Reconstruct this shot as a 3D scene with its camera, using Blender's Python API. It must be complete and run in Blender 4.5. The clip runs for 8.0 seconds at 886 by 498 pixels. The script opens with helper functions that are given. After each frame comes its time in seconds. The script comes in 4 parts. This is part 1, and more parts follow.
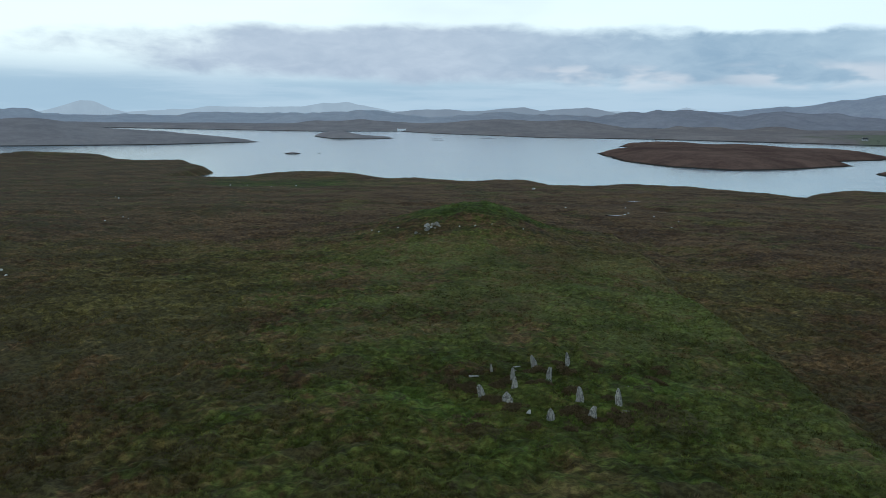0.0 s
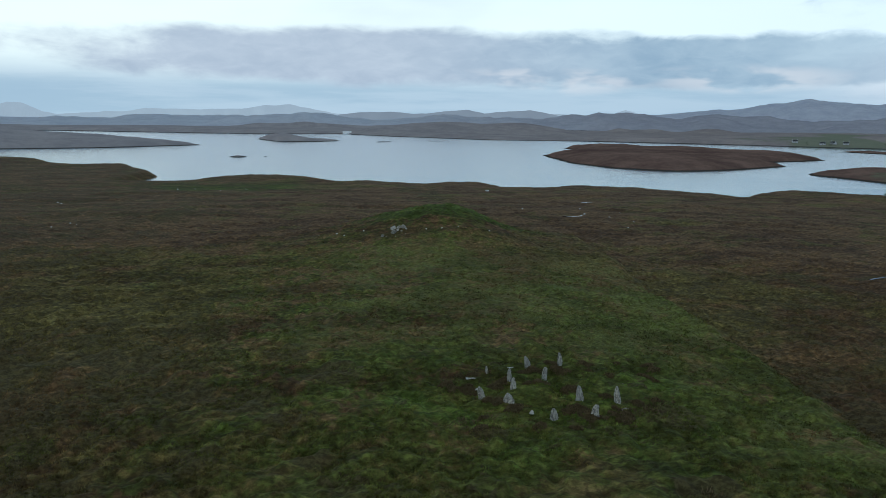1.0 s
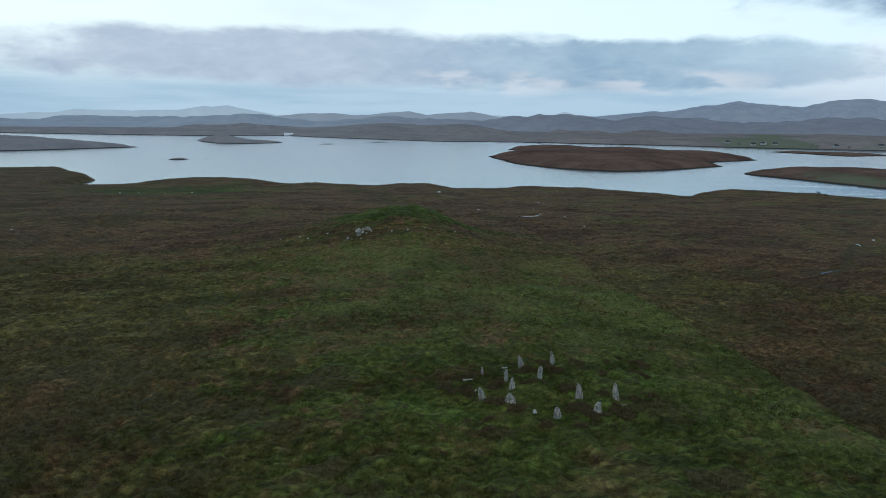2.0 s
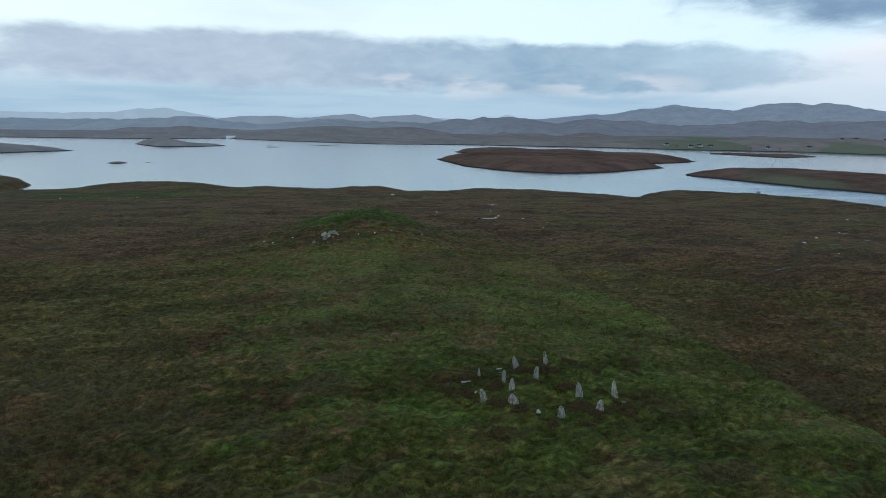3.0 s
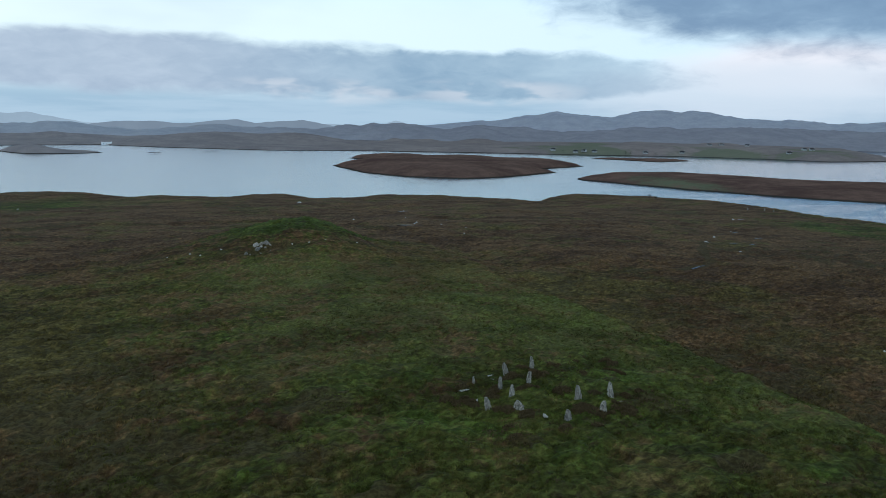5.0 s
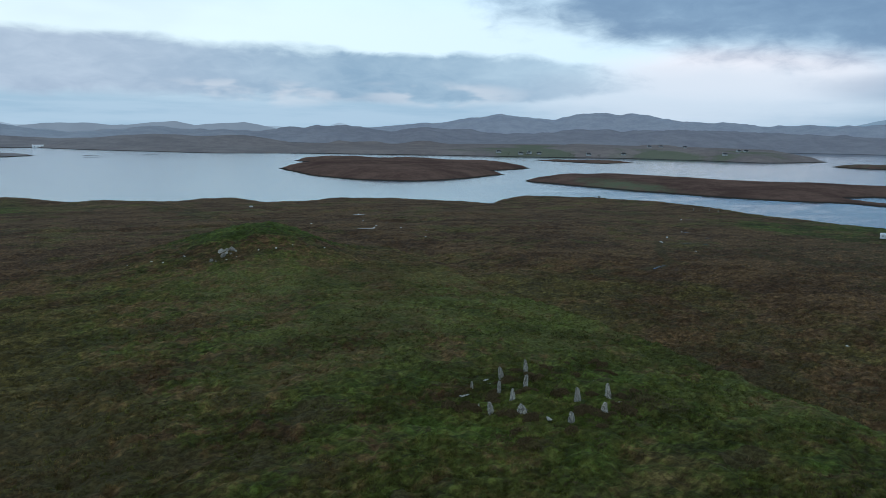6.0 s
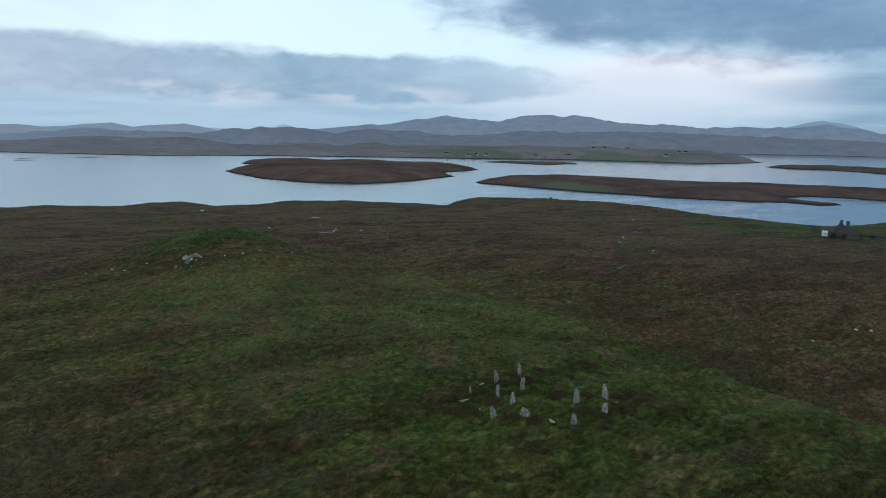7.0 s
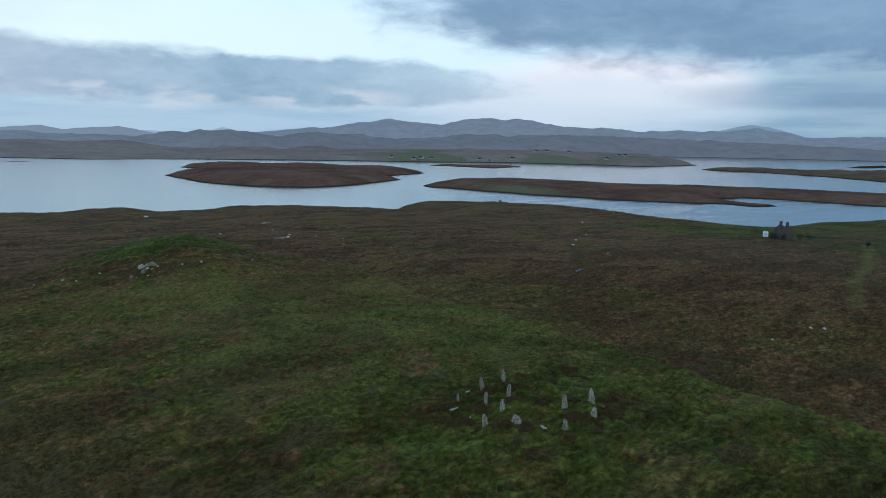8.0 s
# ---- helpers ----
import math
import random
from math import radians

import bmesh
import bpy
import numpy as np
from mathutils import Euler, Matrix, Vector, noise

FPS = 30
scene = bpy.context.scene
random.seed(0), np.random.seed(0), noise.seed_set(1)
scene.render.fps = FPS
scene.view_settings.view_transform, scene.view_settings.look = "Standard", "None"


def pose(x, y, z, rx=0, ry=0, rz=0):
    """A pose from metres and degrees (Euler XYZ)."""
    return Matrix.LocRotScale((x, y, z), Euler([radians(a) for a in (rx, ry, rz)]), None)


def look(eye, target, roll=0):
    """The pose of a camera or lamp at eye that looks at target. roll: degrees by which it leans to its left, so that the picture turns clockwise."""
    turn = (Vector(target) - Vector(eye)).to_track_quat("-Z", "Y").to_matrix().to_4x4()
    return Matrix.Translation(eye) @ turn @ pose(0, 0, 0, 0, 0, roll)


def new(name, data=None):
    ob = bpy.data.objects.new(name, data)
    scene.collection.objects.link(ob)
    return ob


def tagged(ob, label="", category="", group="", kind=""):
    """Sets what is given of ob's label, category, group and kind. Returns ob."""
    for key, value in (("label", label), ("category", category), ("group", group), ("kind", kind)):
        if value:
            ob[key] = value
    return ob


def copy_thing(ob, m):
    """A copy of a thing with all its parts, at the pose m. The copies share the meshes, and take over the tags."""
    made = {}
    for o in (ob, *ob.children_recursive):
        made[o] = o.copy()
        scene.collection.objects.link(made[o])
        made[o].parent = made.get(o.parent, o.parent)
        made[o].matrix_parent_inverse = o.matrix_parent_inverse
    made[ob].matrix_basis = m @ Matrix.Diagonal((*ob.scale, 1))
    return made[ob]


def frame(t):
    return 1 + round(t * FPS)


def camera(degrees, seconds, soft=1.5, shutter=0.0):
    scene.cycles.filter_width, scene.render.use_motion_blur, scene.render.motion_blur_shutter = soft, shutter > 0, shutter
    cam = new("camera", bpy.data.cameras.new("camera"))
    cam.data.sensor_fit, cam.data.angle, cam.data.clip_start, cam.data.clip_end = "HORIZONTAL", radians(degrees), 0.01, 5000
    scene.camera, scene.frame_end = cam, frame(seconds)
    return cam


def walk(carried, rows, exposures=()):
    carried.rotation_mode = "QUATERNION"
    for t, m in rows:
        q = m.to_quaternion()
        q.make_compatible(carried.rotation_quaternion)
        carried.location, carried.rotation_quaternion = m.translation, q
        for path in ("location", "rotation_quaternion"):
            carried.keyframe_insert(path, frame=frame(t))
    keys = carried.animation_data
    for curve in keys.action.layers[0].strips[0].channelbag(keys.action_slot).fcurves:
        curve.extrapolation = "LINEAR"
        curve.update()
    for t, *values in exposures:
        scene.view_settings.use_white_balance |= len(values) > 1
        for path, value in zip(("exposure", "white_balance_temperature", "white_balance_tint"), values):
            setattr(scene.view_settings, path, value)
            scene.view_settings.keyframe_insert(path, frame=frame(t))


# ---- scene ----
cam = camera(64.4, 8.0, soft=0.6)
PATH = [
    (0, (-0.492, 0.54, 47.285), (-0.466, 2.504, 46.906), 0.8),
    (0.5, (-3.121, 0.702, 47.253), (-3.019, 2.664, 46.878), 0.85),
    (1, (-5.827, 0.961, 47.207), (-5.646, 2.918, 46.837), 0.85),
    (1.5, (-8.597, 1.408, 47.17), (-8.335, 3.356, 46.803), 0.85),
    (3, (-16.798, 3.238, 46.962), (-16.303, 5.143, 46.608), 0.9),
    (3.5, (-19.457, 4.015, 46.958), (-18.887, 5.9, 46.61), 0.9),
    (4, (-22.108, 4.963, 46.989), (-21.463, 6.825, 46.646), 0.93),
    (4.5, (-24.706, 6.026, 47.03), (-23.988, 7.862, 46.692), 0.96),
    (6, (-32.407, 9.79, 47.389), (-31.476, 11.531, 47.064), 1.0),
    (6.5, (-34.836, 11.266, 47.497), (-33.838, 12.969, 47.176), 0.97),
    (7, (-37.055, 12.842, 47.623), (-35.993, 14.506, 47.305), 0.95),
    (7.5, (-38.932, 14.398, 47.791), (-37.806, 16.021, 47.48), 0.95),
    (8, (-40.592, 15.965, 47.99), (-39.398, 17.54, 47.683), 1.0),
]
walk(cam, [(t, look(eye, target, roll)) for t, eye, target, roll in PATH], [(0, 0.0, 6380, 10), (8, -0.07, 6160, 10)])


# ---- node helpers ----
class Net:
    """Short hand for building a node tree."""

    def __init__(self, tree):
        self.tree = tree
        tree.nodes.clear()

    def node(self, kind, **settings):
        n = self.tree.nodes.new(kind)
        for key, value in settings.items():
            setattr(n, key, value)
        return n

    def put(self, n, key, value):
        if value is None:
            return
        if isinstance(value, bpy.types.NodeSocket):
            self.tree.links.new(value, n.inputs[key])
        else:
            n.inputs[key].default_value = value

    def math(self, op, a, b=None, c=None, clamp=False):
        n = self.node("ShaderNodeMath", operation=op, use_clamp=clamp)
        for i, v in enumerate((a, b, c)):
            self.put(n, i, v)
        return n.outputs[0]

    def mix(self, f, a, b, blend="MIX"):
        n = self.node("ShaderNodeMix", data_type="RGBA", blend_type=blend)
        self.put(n, 0, f)
        self.put(n, 6, a)
        self.put(n, 7, b)
        return n.outputs[2]

    def step(self, v, lo, hi, smooth=True):
        n = self.node("ShaderNodeMapRange", interpolation_type="SMOOTHSTEP" if smooth else "LINEAR")
        self.put(n, 0, v)
        n.inputs[1].default_value, n.inputs[2].default_value = lo, hi
        return n.outputs[0]

    def noise(self, vec, scale, detail=4.0, rough=0.55, distort=0.0):
        n = self.node("ShaderNodeTexNoise")
        self.put(n, "Vector", vec)
        for key, v in (("Scale", scale), ("Detail", detail), ("Roughness", rough), ("Distortion", distort)):
            n.inputs[key].default_value = v
        return n.outputs[0]

    def scaled(self, vec, scale, move=(0, 0, 0)):
        n = self.node("ShaderNodeMapping")
        self.put(n, "Vector", vec)
        n.inputs["Scale"].default_value = scale
        n.inputs["Location"].default_value = move
        return n.outputs[0]


def rgb(r, g, b):
    return (r, g, b, 1.0)


# ---- sky and light: a dull evening under broken cloud ----
SUN_BEARING, SUN_RISE = 205.0, 12.0
world = bpy.data.worlds.new("sky")
scene.world = world
world.use_nodes = True
net = Net(world.node_tree)
coord = net.node("ShaderNodeTexCoord").outputs["Generated"]
xyz = net.node("ShaderNodeSeparateXYZ")
net.put(xyz, 0, coord)
dx, dy, dz = xyz.outputs
azim = net.math("MULTIPLY", net.math("ARCTAN2", dx, dy), 57.2958)
elev = net.math("MULTIPLY", net.math("ARCSINE", dz), 57.2958)
up = net.math("ADD", net.math("MAXIMUM", dz, 0.0), 0.10)
flat = net.node("ShaderNodeCombineXYZ")
net.put(flat, 0, net.math("DIVIDE", dx, up))
net.put(flat, 1, net.math("DIVIDE", dy, up))
flat = flat.outputs[0]
angular = net.node("ShaderNodeCombineXYZ")
net.put(angular, 0, azim)
net.put(angular, 1, elev)
angular = angular.outputs[0]
puffs = net.noise(net.scaled(angular, (0.13, 0.36, 1)), 1.0, 4, 0.5)
wisps = net.noise(net.scaled(angular, (0.05, 0.55, 1), (3, 7, 0)), 1.0, 5, 0.6)
curls = net.noise(net.scaled(angular, (0.42, 1.05, 1), (2, 5, 0)), 1.0, 6, 0.62, 0.5)
broad = net.noise(flat, 0.35, 5, 0.55, 0.3)


def bank(az, el, half_az, half_el, ragged=1.0, soft=0.5):
    """How much of a cloud bank covers a direction: an ellipse of the sky with a torn edge."""
    u = net.math("DIVIDE", net.math("SUBTRACT", azim, az), half_az)
    v = net.math("DIVIDE", net.math("SUBTRACT", elev, el), half_el)
    d = net.math("ADD", net.math("MULTIPLY", u, u), net.math("MULTIPLY", v, v))
    d = net.math("ADD", d, net.math("MULTIPLY", net.math("SUBTRACT", puffs, 0.5), ragged * 3.6))
    d = net.math("ADD", d, net.math("MULTIPLY", net.math("SUBTRACT", curls, 0.5), 0.55))
    return net.step(net.math("SUBTRACT", 1.0, d), -soft, soft)


sky = net.node("ShaderNodeTexSky", sky_type="NISHITA", sun_disc=False)
sky.sun_elevation, sky.sun_rotation, sky.air_density, sky.dust_density = radians(SUN_RISE), radians(SUN_BEARING), 1.0, 2.0
clear = net.mix(1.0, sky.outputs[0], rgb(0.06, 0.06, 0.06), "MULTIPLY")
veil = net.mix(net.step(azim, -20, 75), rgb(1.0, 1.18, 1.20), rgb(0.78, 1.0, 1.16))
# brighter blue above the view, added to brighten the water's reflection
veil = net.mix(net.step(elev, 8, 18), veil, rgb(0.72, 1.22, 1.68))
colour = net.mix(0.88, clear, veil)
# thin high cloud, then haze low down, then the banks
colour = net.mix(net.math("MULTIPLY", net.step(broad, 0.45, 0.75), 0.35), colour, rgb(0.38, 0.48, 0.60))
haze = net.math("SUBTRACT", 1.0, net.step(net.math("SUBTRACT", elev, net.math("MULTIPLY", net.step(azim, 52, 66), 3.0)), 1.6, 4.8))
colour = net.mix(net.math("MULTIPLY", haze, 0.92), colour, net.mix(net.step(azim, 52, 68), net.mix(net.step(wisps, 0.4, 0.6), rgb(0.34, 0.51, 0.66), rgb(0.43, 0.59, 0.73)), net.mix(net.step(wisps, 0.40, 0.60), rgb(0.23, 0.37, 0.50), rgb(0.33, 0.48, 0.60))))
glow = bank(50.5, 4.8, 9, 1.9, 0.5, 0.9)
colour = net.mix(net.math("MULTIPLY", glow, 0.8), colour, rgb(0.98, 0.93, 0.96))
colour = net.mix(net.math("MULTIPLY", bank(47, 3.0, 13, 2.2, 0.3, 0.9), 0.8), colour, rgb(0.72, 0.81, 0.90))
body = net.math("ADD", net.math("MULTIPLY", puffs, 0.55), net.math("MULTIPLY", curls, 0.45))
main_bank = net.math("MAXIMUM", bank(1, 4.5, 26, 2.1, 0.5, 0.45), bank(24.5, 4.2, 18, 1.9, 0.5, 0.3))
colour = net.mix(net.math("MULTIPLY", main_bank, net.math("SUBTRACT", 0.92, net.math("MULTIPLY", net.step(azim, 24, 42), 0.4))), colour, net.mix(net.step(azim, -2, 24), net.mix(net.step(body, 0.30, 0.70), rgb(0.39, 0.49, 0.62), rgb(0.52, 0.62, 0.74)), net.mix(net.step(body, 0.30, 0.70), rgb(0.235, 0.38, 0.53), rgb(0.37, 0.52, 0.65))))
high_bank = net.math("MAXIMUM", bank(66, 10.4, 32, 4.9, 0.35, 0.45), net.math("MULTIPLY", bank(70, 3.6, 13, 1.1, 0.5, 0.9), 0.4))
colour = net.mix(net.math("MULTIPLY", high_bank, 0.85), colour, net.mix(net.step(body, 0.30, 0.70), rgb(0.125, 0.235, 0.395), rgb(0.20, 0.335, 0.50)))
rents = net.noise(net.scaled(angular, (0.20, 0.7, 1), (5, 2, 0)), 1.0, 3, 0.5, 0.2)
gaps = net.math("MULTIPLY", net.math("MAXIMUM", bank(14, 2.9, 7, 0.9, 0.4, 0.9), bank(27.5, 3.0, 6, 0.9, 0.4, 0.9)), net.step(rents, 0.44, 0.62))
colour = net.mix(net.math("MULTIPLY", gaps, 0.6), colour, rgb(0.72, 0.77, 0.83))
# overhead, out of view, dark cloud is added to dim the ground
colour = net.mix(net.step(elev, 24, 48), colour, net.mix(net.step(broad, 0.3, 0.7), rgb(0.17, 0.17, 0.16), rgb(0.29, 0.29, 0.27)))
back = net.node("ShaderNodeBackground")
net.put(back, 0, colour)
back.inputs[1].default_value = 1.0
net.tree.links.new(back.outputs[0], net.node("ShaderNodeOutputWorld").inputs[0])

sun_data = bpy.data.lights.new("sun", "SUN")
sun_data.energy, sun_data.angle, sun_data.color = 0.25, radians(30), (1.0, 0.93, 0.88)
sun = new("sun", sun_data)
sun.matrix_world = look((0, 0, 300), (-100 * math.sin(radians(SUN_BEARING)), -100 * math.cos(radians(SUN_BEARING)), 300 - 100 * math.tan(radians(SUN_RISE))))


# ---- materials ----
def material(name, make):
    m = bpy.data.materials.new(name)
    m.use_nodes = True
    n = Net(m.node_tree)
    bsdf = n.node("ShaderNodeBsdfPrincipled")
    n.tree.links.new(bsdf.outputs[0], n.node("ShaderNodeOutputMaterial").inputs[0])
    make(n, bsdf)
    return m


def bump(n, bsdf, height, strength, distance):
    b = n.node("ShaderNodeBump")
    n.put(b, "Height", height)
    b.inputs["Strength"].default_value, b.inputs["Distance"].default_value = strength, distance
    n.tree.links.new(b.outputs[0], bsdf.inputs["Normal"])


def moor_colour(n, p, turf):
    """Wet hill grazing: close turf, bent grass and heather in drifts, greener where the turf attribute is high."""
    big = n.noise(p, 0.022, 4, 0.6)
    patch = n.noise(p, 0.11, 5, 0.65, 0.5)
    clump = n.noise(p, 0.55, 5, 0.72, 0.3)
    blade = n.noise(n.scaled(p, (1.0, 1.25, 1)), 1.7, 6, 0.78)
    grain = n.step(blade, 0.40, 0.60)
    olive = n.mix(grain, rgb(0.126, 0.098, 0.032), rgb(0.258, 0.200, 0.066))
    russet = n.mix(grain, rgb(0.150, 0.086, 0.042), rgb(0.278, 0.160, 0.076))
    green = n.mix(grain, rgb(0.092, 0.097, 0.022), rgb(0.186, 0.198, 0.048))
    bare = n.math("MULTIPLY", n.math("MINIMUM", turf, 0.0), 0.42)
    drift = n.math("ADD", n.math("MULTIPLY", big, 0.45), n.math("ADD", n.math("MULTIPLY", patch, 0.35), n.math("MULTIPLY", clump, 0.2)))
    sward = n.mix(n.step(n.math("ADD", drift, bare), 0.440, 0.535), russet, olive)
    g = n.math("ADD", n.math("MULTIPLY", turf, 1.15), n.math("MULTIPLY", n.math("SUBTRACT", patch, 0.5), 1.9))
    g = n.math("ADD", g, n.math("MULTIPLY", n.math("SUBTRACT", clump, 0.5), 1.7))
    g = n.math("ADD", g, n.math("MULTIPLY", n.math("SUBTRACT", blade, 0.5), 0.7))
    colour = n.mix(n.step(g, 0.28, 0.62), sward, green)
    colour = n.mix(n.step(g, 0.66, 0.96), colour, n.mix(grain, rgb(0.082, 0.108, 0.018), rgb(0.158, 0.212, 0.042)))
    hag = n.noise(n.scaled(p, (0.6, 1.5, 1)), 0.05, 6, 0.72, 0.6)
    colour = n.mix(n.step(hag, 0.43, 0.55), n.mix(1.0, colour, rgb(0.62, 0.60, 0.62), "MULTIPLY"), colour)
    tangle = n.math("ADD", n.math("MULTIPLY", clump, 0.7), n.math("MULTIPLY", patch, 0.3))
    colour = n.mix(n.math("MULTIPLY", n.step(tangle, 0.535, 0.61), 0.65), colour, n.mix(grain, rgb(0.052, 0.034, 0.020), rgb(0.135, 0.086, 0.050)))
    pale = n.math("SUBTRACT", 1.0, n.step(tangle, 0.42, 0.47))
    colour = n.mix(n.math("MULTIPLY", pale, 0.35), colour, n.mix(1.0, colour, rgb(1.35, 1.35, 1.25), "MULTIPLY"))
    # tussock shading painted into the colour: noise hollows, then cells with dark gaps
    tuss = n.noise(n.scaled(p, (0.55, 1.5, 1), (31, 7, 0)), 0.34, 5, 0.68, 0.4)
    colour = n.mix(n.step(tuss, 0.40, 0.58), n.mix(1.0, colour, rgb(0.66, 0.65, 0.66), "MULTIPLY"), colour)
    cells = n.node("ShaderNodeTexVoronoi", feature="SMOOTH_F1")
    warp = n.node("ShaderNodeVectorMath", operation="ADD")
    drift_ = n.node("ShaderNodeTexNoise")
    n.put(drift_, "Vector", p)
    drift_.inputs["Scale"].default_value = 0.8
    n.put(warp, 0, n.scaled(p, (0.8, 1.1, 1)))
    n.put(warp, 1, drift_.outputs["Color"])
    n.put(cells, "Vector", warp.outputs[0])
    cells.inputs["Scale"].default_value = 1.05
    cells.inputs["Smoothness"].default_value = 0.35
    colour = n.mix(n.step(cells.outputs["Distance"], 0.20, 0.70), n.mix(1.0, colour, rgb(1.15, 1.13, 1.10), "MULTIPLY"), n.mix(1.0, colour, rgb(0.68, 0.67, 0.68), "MULTIPLY"))
    heath_falloff = n.node("ShaderNodeAttribute", attribute_name="heath_falloff").outputs["Fac"]
    heath_falloff = n.step(n.math("ADD", heath_falloff, n.math("MULTIPLY", n.math("SUBTRACT", n.math("ADD", patch, clump), 1.0), 1.3)), 0.34, 0.58)
    colour = n.mix(n.math("MULTIPLY", heath_falloff, 0.78), colour, n.mix(grain, rgb(0.056, 0.040, 0.018), rgb(0.120, 0.088, 0.040)))
    wear_pale = n.node("ShaderNodeAttribute", attribute_name="wear_pale").outputs["Fac"]
    colour = n.mix(n.math("MULTIPLY", wear_pale, 0.40), colour, n.mix(grain, rgb(0.155, 0.150, 0.046), rgb(0.27, 0.26, 0.088)))
    colour = n.mix(1.0, colour, rgb(0.84, 0.885, 0.89), "MULTIPLY")
    return colour, clump, blade


def moor(n, bsdf):
    p = n.node("ShaderNodeNewGeometry").outputs["Position"]
    turf = n.node("ShaderNodeAttribute", attribute_name="turf").outputs["Fac"]
    colour, clump, blade = moor_colour(n, p, turf)
    n.put(bsdf, "Base Color", colour)
    bsdf.inputs["Roughness"].default_value = 0.9
    bsdf.inputs["Specular IOR Level"].default_value = 0.05
    bump(n, bsdf, n.math("ADD", n.math("MULTIPLY", clump, 0.7), n.math("MULTIPLY", blade, 0.3)), 1.0, 0.7)


def tuft(n, bsdf):
    geometry = n.node("ShaderNodeNewGeometry")
    turf = n.node("ShaderNodeAttribute", attribute_name="turf").outputs["Fac"]
    colour, clump, blade = moor_colour(n, geometry.outputs["Position"], turf)
    dry = n.mix(geometry.outputs["Random Per Island"], rgb(0.045, 0.040, 0.012), rgb(0.15, 0.125, 0.05))
    n.put(bsdf, "Base Color", n.mix(n.math("MULTIPLY", n.step(geometry.outputs["Random Per Island"], 0.5, 1.0), 0.45), n.mix(1.0, colour, rgb(1.2, 1.2, 1.15), "MULTIPLY"), dry))
    bsdf.inputs["Roughness"].default_value = 0.9
    bsdf.inputs["Specular IOR Level"].default_value = 0.0


def heather_sprigs(n, bsdf):
    geometry = n.node("ShaderNodeNewGeometry")
    n.put(bsdf, "Base Color", n.mix(geometry.outputs["Random Per Island"], rgb(0.060, 0.045, 0.023), rgb(0.150, 0.108, 0.054)))
    bsdf.inputs["Roughness"].default_value = 0.95
    bsdf.inputs["Specular IOR Level"].default_value = 0.05


def plain(colour, roughness=0.7, speck=0.15, scale=6.0):
    """Paint, slate or mortar, with a little weathering."""
    def make(n, bsdf):
        p = n.node("ShaderNodeNewGeometry").outputs["Position"]
        f = n.step(n.noise(p, scale, 4, 0.6), 0.3, 0.7)
        n.put(bsdf, "Base Color", n.mix(n.math("MULTIPLY", f, speck * 2), rgb(*colour), n.mix(1.0, rgb(*colour), rgb(0.5, 0.5, 0.48), "MULTIPLY")))
        bsdf.inputs["Roughness"].default_value = roughness
        bsdf.inputs["Specular IOR Level"].default_value = 0.5 if roughness < 0.5 else 0.1
    return make


def hillside(low, high, field=0.0, west=0.0):
    def make(n, bsdf):
        p = n.node("ShaderNodeNewGeometry").outputs["Position"]
        turf = n.node("ShaderNodeAttribute", attribute_name="turf").outputs["Fac"]
        f = n.step(n.noise(n.scaled(p, (1, 1, 2)), 0.014, 10, 0.80), 0.36, 0.64)
        c = n.mix(f, rgb(*low), rgb(*high))
        fine = n.noise(p, 0.06, 6, 0.8)
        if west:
            # haze painted in: base colour mixed paler and greyer towards the west
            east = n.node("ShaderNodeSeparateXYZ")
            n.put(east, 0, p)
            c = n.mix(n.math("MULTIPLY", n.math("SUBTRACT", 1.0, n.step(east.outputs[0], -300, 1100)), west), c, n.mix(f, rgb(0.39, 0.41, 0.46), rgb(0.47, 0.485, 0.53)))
        c = n.mix(n.math("MULTIPLY", n.step(fine, 0.38, 0.62), 0.12), c, n.mix(1.0, c, rgb(0.6, 0.6, 0.62), "MULTIPLY"))
        if field:
            c = n.mix(n.math("MULTIPLY", n.step(n.math("ADD", turf, n.math("MULTIPLY", n.math("SUBTRACT", fine, 0.5), 0.8)), 0.35, 0.7), field), c, rgb(0.140, 0.170, 0.102))
        # dark weed and wet stones along the tide line
        level = n.node("ShaderNodeSeparateXYZ")
        n.put(level, 0, p)
        c = n.mix(n.step(level.outputs[2], 0.4, 1.3), rgb(0.045, 0.040, 0.034), c)
        n.put(bsdf, "Base Color", c)
        bsdf.inputs["Roughness"].default_value = 1.0
        bsdf.inputs["Specular IOR Level"].default_value = 0.0
        bump(n, bsdf, n.noise(p, 0.02, 6, 0.65), 0.3, 6.0)
    return make


